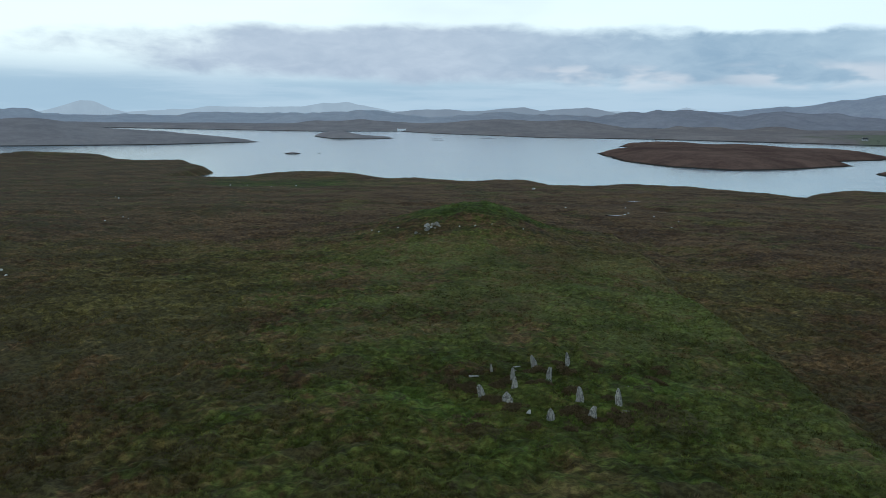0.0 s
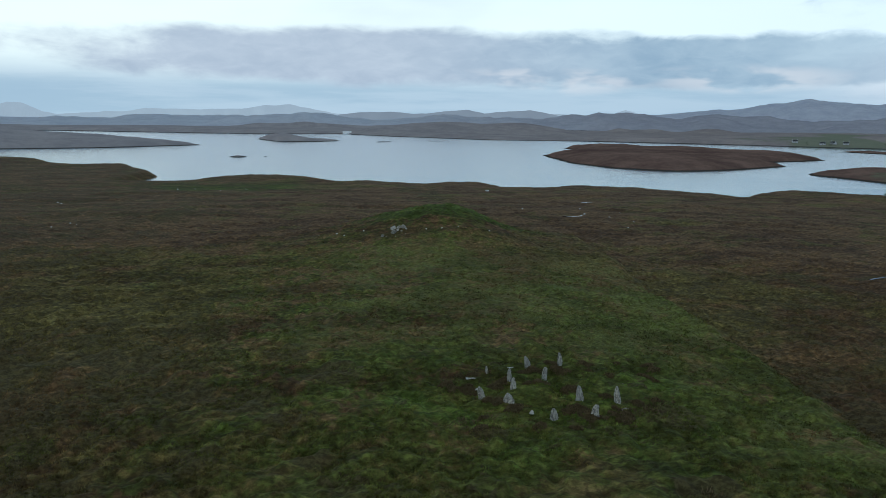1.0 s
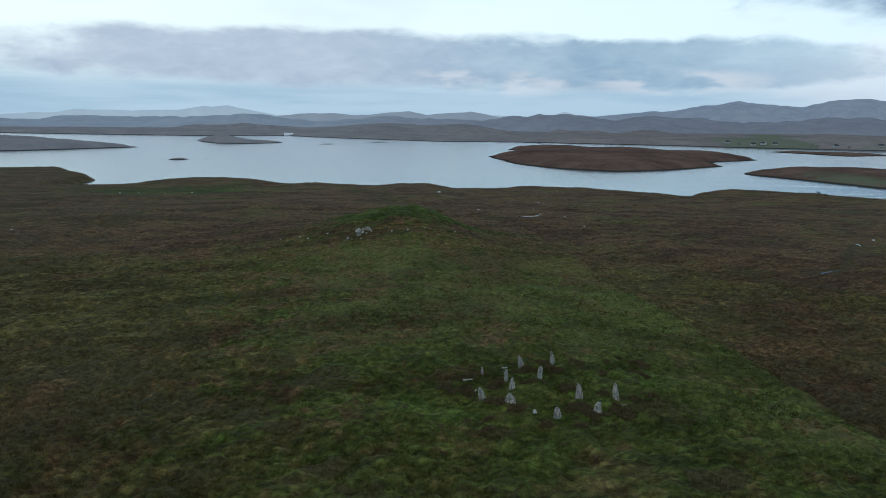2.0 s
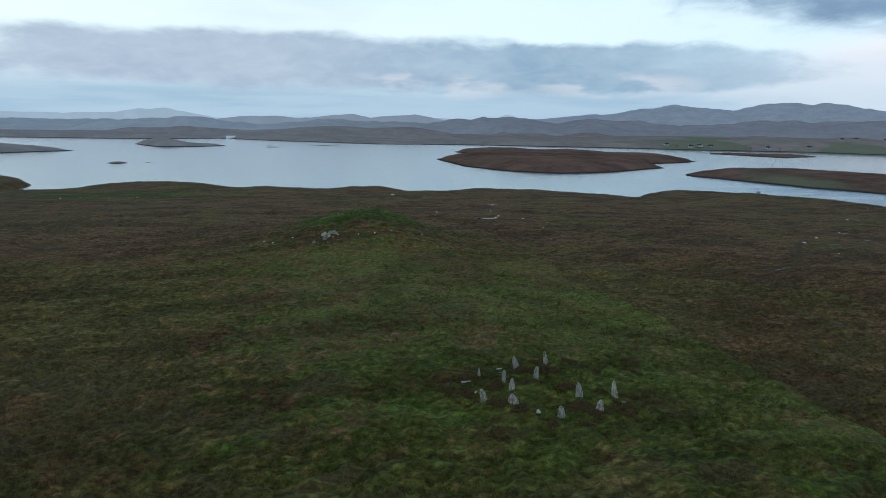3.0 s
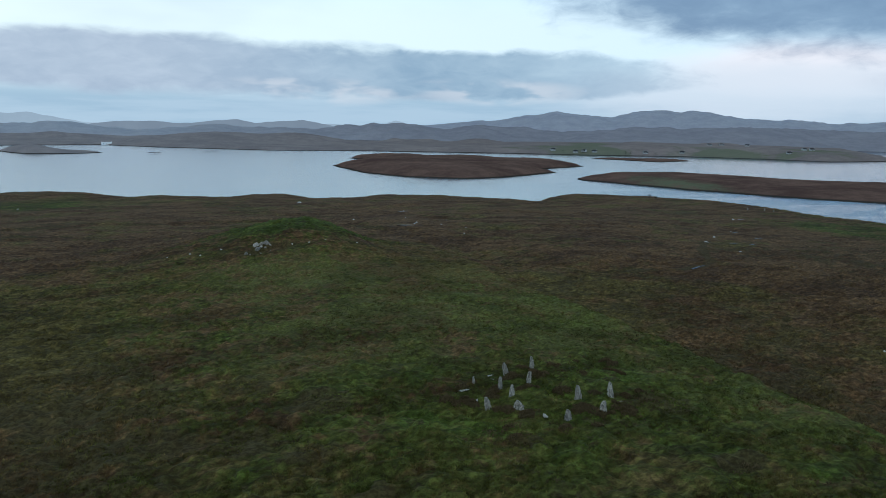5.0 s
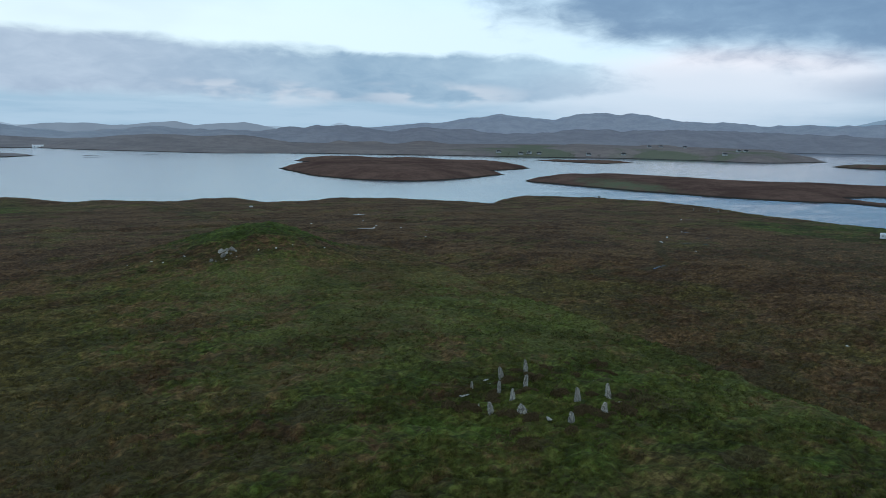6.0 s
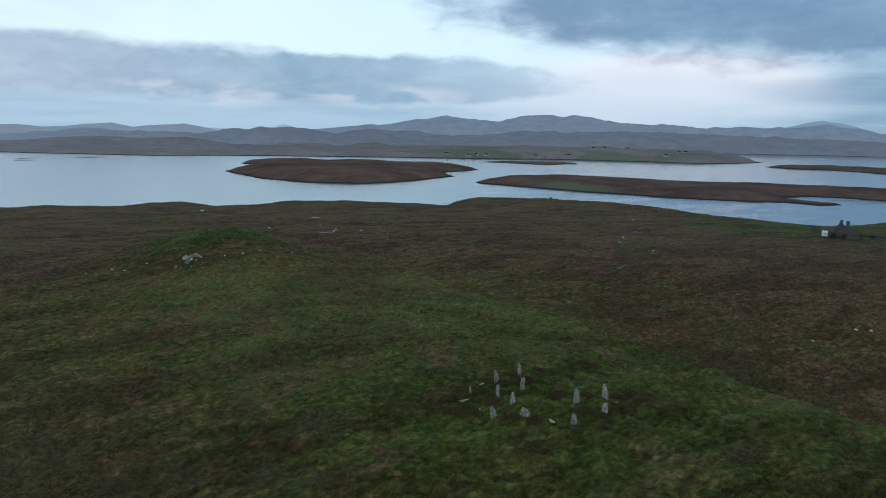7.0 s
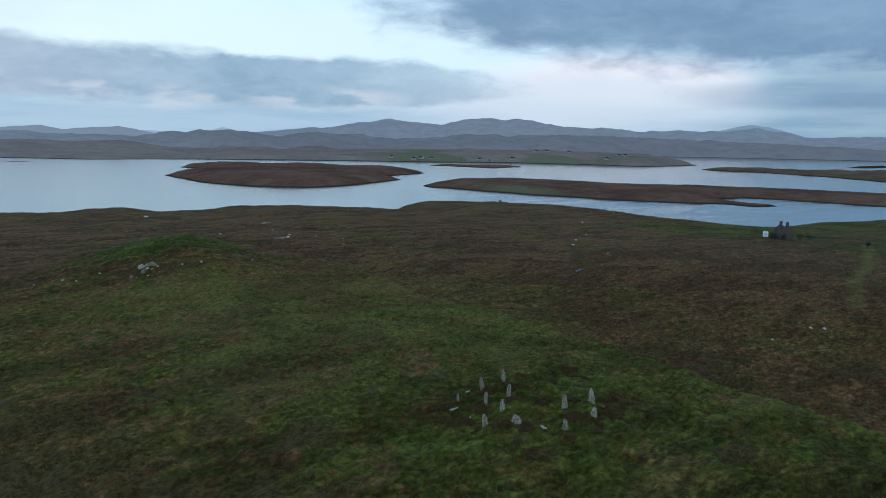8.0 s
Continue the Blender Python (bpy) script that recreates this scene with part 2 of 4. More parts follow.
def loch_water(n, bsdf):
    """Quiet sea water: wind-roughened sheets, smoother lanes between them."""
    p = n.node("ShaderNodeNewGeometry").outputs["Position"]
    place = n.node("ShaderNodeSeparateXYZ")
    n.put(place, 0, p)
    east, north = place.outputs[0], place.outputs[1]
    streak = n.noise(n.scaled(p, (0.0030, 0.015, 1)), 1.0, 6, 0.6, 1.4)
    lanes = n.noise(n.scaled(p, (0.0050, 0.016, 1), (9, 4, 0)), 1.0, 6, 0.62, 1.8)
    lanes = n.step(lanes, 0.47, 0.58)
    # the wind reaches the narrow channel; the wide bay behind the long island lies calm
    channel = n.math("MULTIPLY", n.step(east, 220, 480), n.math("SUBTRACT", 1.0, n.step(n.math("ADD", north, n.math("MULTIPLY", east, 0.6)), 640, 820)))
    bay = n.math("MULTIPLY", n.step(east, 420, 640), n.step(n.math("ADD", north, n.math("MULTIPLY", east, 0.6)), 760, 900))
    rough = n.math("ADD", 0.13, n.math("MULTIPLY", n.math("SUBTRACT", streak, 0.5), 0.12))
    rough = n.math("ADD", rough, n.math("MULTIPLY", channel, n.math("SUBTRACT", 0.12, n.math("MULTIPLY", lanes, 0.18))))
    rough = n.math("SUBTRACT", rough, n.math("MULTIPLY", bay, n.math("ADD", 0.05, n.math("MULTIPLY", lanes, 0.04))))
    n.put(bsdf, "Base Color", rgb(0.050, 0.105, 0.160))
    n.put(bsdf, "Roughness", n.math("MAXIMUM", rough, 0.04))
    bsdf.inputs["IOR"].default_value = 3.2
    bsdf.inputs["Specular Tint"].default_value = rgb(0.88, 0.97, 1.0)
    # small wavelets, tilted slightly towards the camera so that they reflect higher sky
    wave = n.node("ShaderNodeTexNoise")
    n.put(wave, "Vector", p)
    wave.inputs["Scale"].default_value = 0.9
    wave.inputs["Detail"].default_value = 2.0
    slope = n.node("ShaderNodeVectorMath", operation="MULTIPLY_ADD")
    n.put(slope, 0, wave.outputs["Color"])
    slope.inputs[1].default_value, slope.inputs[2].default_value = (0.24, 0.24, 0.0), (-0.130, -0.134, 1.0)
    unit = n.node("ShaderNodeVectorMath", operation="NORMALIZE")
    n.put(unit, 0, slope.outputs[0])
    n.tree.links.new(unit.outputs[0], bsdf.inputs["Normal"])


def pool_water(n, bsdf):
    p = n.node("ShaderNodeNewGeometry").outputs["Position"]
    n.put(bsdf, "Base Color", rgb(0.012, 0.010, 0.008))
    n.put(bsdf, "Roughness", n.math("MULTIPLY", n.noise(p, 0.8, 3, 0.6), 0.08))
    bsdf.inputs["IOR"].default_value = 1.333


def gneiss(n, bsdf):
    p = n.node("ShaderNodeNewGeometry").outputs["Position"]
    info = n.node("ShaderNodeObjectInfo").outputs["Random"]
    band = n.noise(n.scaled(p, (3.0, 3.0, 0.6)), 2.2, 6, 0.72, 0.8)
    lichen = n.noise(p, 4.0, 4, 0.6)
    c = n.mix(n.step(band, 0.40, 0.60), rgb(0.085, 0.076, 0.064), rgb(0.36, 0.33, 0.275))
    c = n.mix(n.math("MULTIPLY", n.step(lichen, 0.52, 0.64), 0.7), c, rgb(0.46, 0.42, 0.33))
    c = n.mix(n.math("MULTIPLY", info, 0.45), c, rgb(0.13, 0.12, 0.105))
    n.put(bsdf, "Base Color", c)
    bsdf.inputs["Roughness"].default_value = 0.85
    bump(n, bsdf, n.math("ADD", band, n.math("MULTIPLY", lichen, 0.4)), 0.7, 0.06)


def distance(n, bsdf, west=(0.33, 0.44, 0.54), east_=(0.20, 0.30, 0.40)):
    """Mountains so far off that only their haze is seen, painted as an emitted colour."""
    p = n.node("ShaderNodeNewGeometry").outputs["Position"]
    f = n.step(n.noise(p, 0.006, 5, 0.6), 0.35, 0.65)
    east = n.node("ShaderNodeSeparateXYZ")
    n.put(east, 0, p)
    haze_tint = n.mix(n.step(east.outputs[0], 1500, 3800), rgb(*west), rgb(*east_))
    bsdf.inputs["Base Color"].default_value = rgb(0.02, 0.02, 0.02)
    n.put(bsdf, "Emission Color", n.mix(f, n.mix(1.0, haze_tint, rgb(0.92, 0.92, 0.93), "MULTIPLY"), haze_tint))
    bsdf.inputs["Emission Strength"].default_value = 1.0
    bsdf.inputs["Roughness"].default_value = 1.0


MOOR = material("moor", moor)
# haze painted into the next three base colours: greyer and paler than the land
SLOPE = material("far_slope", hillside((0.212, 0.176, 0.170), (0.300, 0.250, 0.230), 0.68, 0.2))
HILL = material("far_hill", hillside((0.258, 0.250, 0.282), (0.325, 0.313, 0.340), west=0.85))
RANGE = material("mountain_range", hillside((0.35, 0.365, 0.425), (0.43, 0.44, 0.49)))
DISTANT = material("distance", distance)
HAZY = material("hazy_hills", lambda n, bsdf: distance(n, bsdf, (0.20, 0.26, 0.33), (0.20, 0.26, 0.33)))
WATER = material("loch_water", loch_water)
POOL = material("peat_water", pool_water)
ISLAND = material("island_moor", hillside((0.098, 0.060, 0.050), (0.200, 0.124, 0.096), 0.8))
GNEISS = material("gneiss", gneiss)
PALE = material("pale_stone", plain((0.46, 0.43, 0.38), 0.85, 0.5, 3.0))
WHITE = material("white_stone", plain((0.66, 0.64, 0.60), 0.85, 0.3, 3.0))
TUFT = material("moor_grass", tuft)
HEATHER = material("heather", heather_sprigs)
WHITEWASH = material("whitewash", plain((0.38, 0.39, 0.39), 0.8))
SLATE = material("slate", plain((0.045, 0.048, 0.055), 0.75, 0.3, 2.0))
RUBBLE = material("rubble_wall", plain((0.115, 0.098, 0.094), 0.9, 0.5, 1.5))
WINDOW = material("dark_window", plain((0.02, 0.025, 0.03), 0.15, 0.0))
PALE_PANE = material("pale_pane", plain((0.42, 0.43, 0.44), 0.6, 0.1))
PANEL = material("white_panel", plain((0.78, 0.79, 0.80), 0.4, 0.05))
RUBBER = material("rubber", plain((0.02, 0.02, 0.02), 0.8, 0.1))
BARK = material("bark", plain((0.06, 0.05, 0.04), 0.9, 0.3, 8.0))
LEAF = material("shrub_leaves", plain((0.030, 0.034, 0.014), 0.8, 0.4, 3.0))


# ---- numeric noise for the lie of the land ----
def lattice(ix, iy, seed):
    h = (ix.astype(np.int64) * 374761393 + iy.astype(np.int64) * 668265263 + seed * 982451653) & 0x7FFFFFFF
    h = ((h ^ (h >> 13)) * 1274126177) & 0x7FFFFFFF
    return ((h ^ (h >> 16)) & 0xFFFF) / 65535.0


def value_noise(x, y, seed=0):
    ix, iy = np.floor(x), np.floor(y)
    fx, fy = x - ix, y - iy
    fx, fy = fx * fx * (3 - 2 * fx), fy * fy * (3 - 2 * fy)
    a, b = lattice(ix, iy, seed), lattice(ix + 1, iy, seed)
    c, d = lattice(ix, iy + 1, seed), lattice(ix + 1, iy + 1, seed)
    return (a * (1 - fx) + b * fx) * (1 - fy) + (c * (1 - fx) + d * fx) * fy - 0.5


def fbm(x, y, size, octaves=4, seed=0, gain=0.5):
    total, amp, f = 0.0, 1.0, 1.0 / size
    for k in range(octaves):
        total = total + amp * value_noise(x * f + 17.3 * k, y * f - 9.1 * k, seed + k)
        amp, f = amp * gain, f * 2.03
    return total


def smooth(v, lo, hi):
    t = np.clip((v - lo) / (hi - lo), 0, 1)
    return t * t * (3 - 2 * t)


def inside(x, y, ring):
    """Signed distance in metres to a closed coastline, positive on land."""
    best, odd = np.full(x.shape, 1e12), np.zeros(x.shape, bool)
    for (ax, ay), (bx, by) in zip(ring, ring[1:] + ring[:1]):
        ex, ey = bx - ax, by - ay
        t = np.clip(((x - ax) * ex + (y - ay) * ey) / (ex * ex + ey * ey), 0, 1)
        best = np.minimum(best, (x - ax - t * ex) ** 2 + (y - ay - t * ey) ** 2)
        if ay != by:
            odd ^= ((ay > y) != (by > y)) & (x < ax + (y - ay) * ex / ey)
    return np.where(odd, 1, -1) * np.sqrt(best)


# ---- plan of the shores, in metres ----
NEAR_SHORE = [
    (-900, 560), (-391, 650), (-375, 700), (-326, 688), (-262, 622), (-215, 618), (-186, 574), (-168, 540), (-172, 512), (-175, 472),
    (-150, 484), (-132, 482), (-123, 517), (-97, 529), (-57, 509), (-28, 476), (-13, 490), (5, 474), (18, 460), (62, 472), (76, 441),
    (106, 446), (122, 460), (167, 457), (192, 420), (204, 393), (217, 410), (252, 428), (299, 402), (325, 366), (342, 325), (348, 286),
    (349, 250), (358, 236), (390, 226), (425, 227), (476, 211), (620, 120), (800, -300), (300, -900), (-900, -600)]
BIG_ISLAND = [(203, 902), (199, 735), (222, 668), (267, 632), (330, 652), (424, 713), (446, 785), (554, 842), (560, 900), (500, 1000), (430, 1060), (350, 1115), (292, 1128), (285, 1105), (298, 1065), (262, 985)]
LONG_ISLAND = [(394, 625), (378, 600), (387, 581), (405, 476), (428, 412), (453, 364), (484, 329), (484, 306), (507, 302), (518, 308), (518, 327), (518, 351), (534, 368), (566, 363), (578, 335), (580, 312), (590, 263), (630, 150), (760, 180), (700, 330), (660, 420), (605, 490), (570, 560), (545, 640), (480, 690)]
FLAT_ISLAND = [(735, 1090), (800, 1125), (870, 1080), (886, 988), (783, 950)]
BAY_ISLAND = [(1162, 798), (1167, 683), (1124, 562), (1036, 425), (1200, 300), (1500, 560), (1380, 720), (1240, 800)]
POINT_ISLAND = [(2757, 1280), (2736, 1079), (3100, 900), (3200, 1200)]
LEFT_POINT = [(-267, 1097), (-379, 965), (-481, 908), (-534, 877), (-1500, 820), (-1500, 1330), (-620, 1330), (-420, 1220)]
SMALL_ISLAND = [(-243, 1400), (-188, 1274), (-112, 1275), (-72, 1340), (-150, 1400)]
ISLET = [(-172, 798), (-160, 790), (-149, 803), (-160, 810)]
BARS = [[(-20, 1330), (10, 1322), (24, 1338), (0, 1344)], [(-12, 1262), (16, 1256), (14, 1266), (-8, 1268)], [(72, 1372), (100, 1366), (122, 1382), (95, 1386)], [(1672, 756), (1690, 721), (1786, 714), (2041, 812), (1885, 808)]]
SKERRY = [(-139, 817), (-134, 812), (-131, 818), (-135, 822)]
FAR_SHORE = [(-4900, 1800), (-1500, 1800), (-769, 1820), (-581, 1780), (-284, 1740), (-102, 1830), (18, 1669), (232, 1482), (415, 1480), (680, 1370), (883, 1240), (1039, 1181),
             (1132, 1054), (1173, 935), (1396, 953), (2126, 1622), (2330, 1500), (2480, 1300), (2640, 1120), (2900, 900), (4900, 500), (4900, 4900), (-4900, 4900)]

EYE_X, EYE_Y, EYE_Z = -20.0, 5.0, 47.3
# chains of hills beyond the loch: bearing in degrees and rise above eye level in degrees, summit by saddle
SHORE_HILLS = [(-4.4, -2.20), (-1.6, -1.35), (-0.3, -0.88), (1.2, -0.75), (3.5, -0.54), (5.8, -0.41), (8.7, -0.53), (11.7, -0.37), (13.9, -0.67), (15.7, -0.97), (18.6, -1.30), (39.4, -1.20),
        (59.4, -1.30)]
MIDDLE_HILLS = [(-49.6, -0.10), (-30.7, -0.16), (-29.2, -0.03), (-28.2, -0.41), (-25.9, -0.58), (-23.2, -0.30), (-22.3, -0.37), (-19.7, -0.38), (-16.4, -0.09), (-15.0, -0.19), (-12.2, -0.15), (-9.1, -0.16),
        (-5.0, 0.12), (-3.9, 0.05), (-0.7, -0.31), (1.0, -0.28), (5.6, 0.18), (7.4, -0.02), (10.7, -0.01), (13.2, -0.11), (15.0, 0.22), (17.4, 0.40), (19.4, 0.44), (21.8, 0.31),
        (23.7, 0.00), (24.8, 0.28), (26.8, 0.40), (30.1, 0.30), (32.8, 0.04), (34.5, 0.17), (38.6, 0.42), (44.0, 0.42), (46.2, 0.55), (48.8, 0.68), (50.6, 0.85), (53.9, 0.79),
        (57.2, 0.59), (62.6, 0.38), (68.5, 0.40), (89.5, 0.40)]
PALE_HILLS = [(-6.0, -0.50), (-3.7, -0.30), (-2.9, 0.05), (-0.6, 0.32), (0.9, 0.31), (2.3, 0.24), (3.9, 0.16), (5.2, 0.37), (7.3, 0.57), (8.6, 0.31), (9.8, 0.43), (12.2, 0.57), (13.5, 0.33), (14.8, 0.05), (17.0, -0.5)]
MOUNTAINS = [(13.0, -0.6), (15.5, -0.2), (18.0, 0.10), (20.3, 0.30), (22.8, 0.42), (26.9, 0.76), (28.8, 1.03), (30.9, 1.40), (32.4, 1.63), (33.6, 1.40), (35.0, 1.41), (35.6, 1.26), (36.7, 1.28), (39.7, 1.77),
        (41.0, 1.66), (42.4, 1.78), (44.2, 1.51), (46.3, 1.16), (46.9, 1.26), (48.5, 1.03), (49.4, 1.16), (51.1, 1.05), (52.4, 0.86), (53.7, 1.05), (55.3, 1.10), (56.8, 0.83),
        (58.2, 1.05), (60.3, 1.20), (62.1, 1.00), (63.6, 0.60), (68.7, 0.63), (89.7, 0.60)]
DISTANT_PEAKS = [(-39.8, -0.20), (-28.5, -0.25), (-27.5, 0.05), (-26.0, 0.53), (-25.1, 0.53), (-24.0, 0.01), (-23.1, -0.25), (-21.5, -0.10), (-19.9, 0.07), (-18.3, 0.03), (-17.3, 0.28), (-14.9, 0.29),
        (-13.6, 0.27), (-12.6, 0.40), (-10.4, 0.32), (-8.6, 0.62), (-6.8, 0.71), (-4.8, 0.41), (-3.2, 0.10), (18.4, 0.30), (19.6, 0.64), (20.8, 0.35), (23.7, 0.00), (57.7, 1.00),
        (58.6, 1.20), (60.1, 1.47), (61.3, 1.34), (63.8, 0.60), (69.7, 0.30)]
CHAINS = [(1950, 190, SHORE_HILLS), (2900, 270, MIDDLE_HILLS), (4000, 300, MOUNTAINS)]
LOW_HILLS = [(a, e - 0.42) for a, e in MIDDLE_HILLS]


def far_land(x, y):
    """Height of the land beyond the loch, before it is cut off at the shore."""
    rx, ry = x - EYE_X, y - EYE_Y
    r, az = np.hypot(rx, ry), np.degrees(np.arctan2(rx, ry))
    rough, gully = fbm(x, y, 420, 5, 40), np.abs(fbm(x, y, 260, 4, 61))
    z = 8 + 0.001 * np.maximum(r - 1400, 0) * (r < 4600) + 7 * rough
    # the croft land rises gently from the shore
    z = z + 13 * np.exp(-((az - 40) / 13) ** 2) * smooth(r, 1330, 1720) * (1 - smooth(r, 2100, 2600))
    for d, depth, chain in CHAINS + [(2420, 170, LOW_HILLS)]:
        bearing = np.array([c[0] for c in chain])
        rise = np.array([c[1] for c in chain])
        crest = sum(np.interp(az + o, bearing, rise) for o in (-0.25, 0.0, 0.25)) / 3 + (d > 2500) * 0.16 * fbm(az, az * 0, 1.1, 3, 44) + (d == 2420) * 0.75 * fbm(az, az * 0, 5.0, 3, 46)
        top = EYE_Z + d * np.tan(np.radians(crest))
        u = (r - d - 120 * rough) / depth
        body = np.exp(-np.abs(u) ** 2.0)
        z = np.maximum(z, np.maximum(top, 0) * body * (1 - 0.25 * gully * np.minimum(np.abs(u), 1)) + 3.0 * fbm(x, y, 70, 3, 66) * body)
    # a hollow with two small lochs
    hollow = 1 - smooth(np.hypot(x - 628, y - 2155), 60, 110)
    return z * (1 - hollow) + 11.0 * hollow


def brow(x, y):
    """Where the spur's eastern edge breaks off."""
    return 41.4 + 1.2 * fbm(x, y, 22, 3, 5) + 0.035 * np.clip(y - 80, -40, 45) + 6 * smooth(y, 130, 165)


def near_land(x, y):
    """Height of the moor, with the green spur that carries the stones and the knoll at its end."""
    z = 14.4 - 7.5e-5 * np.maximum(y, 0) ** 2 - 0.04 * np.maximum(x - 120, 0)
    z = 4.4 + np.log1p(np.exp(np.clip((z - 4.4) / 1.2, -30, 30))) * 1.2
    edge = brow(x, y)
    across = np.where(x < 5, np.exp(-((x - 5) / 52) ** 2), 1 - 0.30 * smooth(x, 20, edge))
    across = across * (1 - smooth(x, edge - 0.8, edge + 6.0))
    along = (5.25 - 1.0 * smooth(y, 80, 180)) * (1 - smooth(y, 188, 240)) * smooth(y, -160, -20)
    z = z + across * along
    off = ((x - 12.6) / np.where(x < 12.6, 26.3, 14.5)) ** 2 + ((y - 190) / np.where(y < 190, 26.3, 41.4)) ** 2
    z = z + 7.1 * np.exp(-((off + 0.01) ** 0.97)) + 0.45 * fbm(x, y, 7, 3, 15) * np.exp(-off * 0.7)
    # a shelf of crag under the summit
    z = z - 0.9 * np.exp(-(((x + 1) / 11) ** 2 + ((y - 171.5) / 2.6) ** 2))
    # low peat banks on the open moor
    z = z + 0.8 * smooth(fbm(x, 1.7 * y, 55, 4, 72), -0.06, 0.06) * smooth(y, 195, 260) * (1 - smooth(x, 170, 230)) * (1 - smooth(y, 380, 420))
    z = z + 3.2 * np.exp(-(((x + 385) / 60) ** 2 + ((y - 655) / 30) ** 2))
    z = z + 2.2 * fbm(x, y, 70, 4, 3) * smooth(np.hypot(x - 10, y - 66), 20, 120)
    return z


# peat pools: place, length, width, turn
POOLS = [(65.2, 253.8, 6.0, 0.9, -25), (69.6, 256.5, 2.4, 0.8, 50), (108.4, 148.4, 8.0, 0.6, 20), (160.5, 186.9, 2.8, 1.0, -45), (163.5, 181.5, 2.0, 0.7, -40),
         (252.5, 271.5, 3.5, 1.0, -40), (205.0, 229.0, 2.5, 0.8, -40), (99.0, 347.5, 7.0, 1.4, -15), (191.6, 204.9, 3.0, 0.8, -40)]


def level_ground(x, y):
    """How far the ground lies flat round the pools, 0 to 1."""
    flat_ = np.zeros(np.shape(x))
    for px, py, length, _, _ in POOLS:
        flat_ = np.maximum(flat_, 1 - smooth(np.hypot(x - px, y - py), 0.7 * length, 1.1 * length + 1))
    return flat_


def tussocks(x, y, r):
    return (1 - 0.9 * level_ground(x, y)) * (0.72 * fbm(x, y, 3.4, 3, 11) + 0.62 * fbm(x, y, 1.15, 2, 21)) * (1 - 0.55 * smooth(r, 220, 420))


def ground_height(x, y):
    """Height of the ground, and which land it belongs to (0 sea bed, 1 near moor, 2 island, 3 far land)."""
    x, y = np.asarray(x, float), np.asarray(y, float)
    wx, wy = x + 5 * fbm(x, y, 30, 3, 70), y + 5 * fbm(x, y, 30, 3, 80)
    z, land = np.full(x.shape, -4.0), np.zeros(x.shape, int)
    lump = fbm(x, y, 90, 4, 90)

    def lay(ring, height, bank_width, number):
        nonlocal z, land
        d = inside(wx, wy, ring)
        h = np.where(d > 0, height(np.maximum(d, 0)) * smooth(d, -2, bank_width) + 0.02, np.maximum(-4, 0.12 * d))
        land = np.where(d > 0, number, land)
        z = np.where(h > z, h, z)

    lay(NEAR_SHORE, lambda d: np.minimum(near_land(x, y), np.where(x > 270, 0.4 + 0.055 * d + 40 * (1 - smooth(x, 270, 330)), 99)), 9, 1)
    lay(BIG_ISLAND, lambda d: 10 * (1 - np.exp(-d / 30)) * (1 + 0.45 * lump) + 0.8, 12, 2)
    lay(LONG_ISLAND, lambda d: 6.3 * (1 - np.exp(-d / 24)) * (1 + 0.5 * lump) * (1 - 0.85 * np.exp(-((x - 502) / 26) ** 2 - ((y - 322) / 34) ** 2)) + 0.6, 8, 2)
    lay(FLAT_ISLAND, lambda d: 3.5 * (1 - np.exp(-d / 25)) * (1 + lump), 8, 2)
    lay(BAY_ISLAND, lambda d: 4.5 * (1 - np.exp(-d / 40)) * (1 + 2.2 * lump) + 0.6 + 4.5 * np.exp(-((x - 1165) / 25) ** 2 - ((y - 735) / 35) ** 2) + 4 * np.exp(-((x - 1130) / 16) ** 2 - ((y - 590) / 18) ** 2), 10, 2)
    lay(POINT_ISLAND, lambda d: 8 * (1 - np.exp(-d / 40)) + 0.5, 10, 2)
    lay(LEFT_POINT, lambda d: 15.5 * (1 - np.exp(-d / 60)) * (1 + 0.3 * lump) + 17 * np.exp(-(((x + 600) / 90) ** 2 + ((y - 1050) / 110) ** 2)), 12, 2)
    lay(SMALL_ISLAND, lambda d: 15 * (1 - np.exp(-d / 20)) * (1 + 0.3 * lump) * (0.38 + 0.62 * (1 - smooth(x, -190, -125))), 10, 2)
    lay(ISLET, lambda d: 2.4 * (1 - np.exp(-d / 4)), 3, 2)
    lay(SKERRY, lambda d: 1.4 * (1 - np.exp(-d / 3)), 2, 2)
    for bar in BARS:
        lay(bar, lambda d: 0.5 * (1 - np.exp(-d / 3)), 3, 2)
    lay(FAR_SHORE, lambda d: np.minimum(far_land(x, y), 2 + 0.22 * d), 25, 3)
    return z, land


def height_at(x, y):
    z, _ = ground_height(np.array([x]), np.array([y]))
    return float(z[0] + tussocks(np.array([x]), np.array([y]), np.array([math.hypot(x - EYE_X, y - EYE_Y)]))[0])


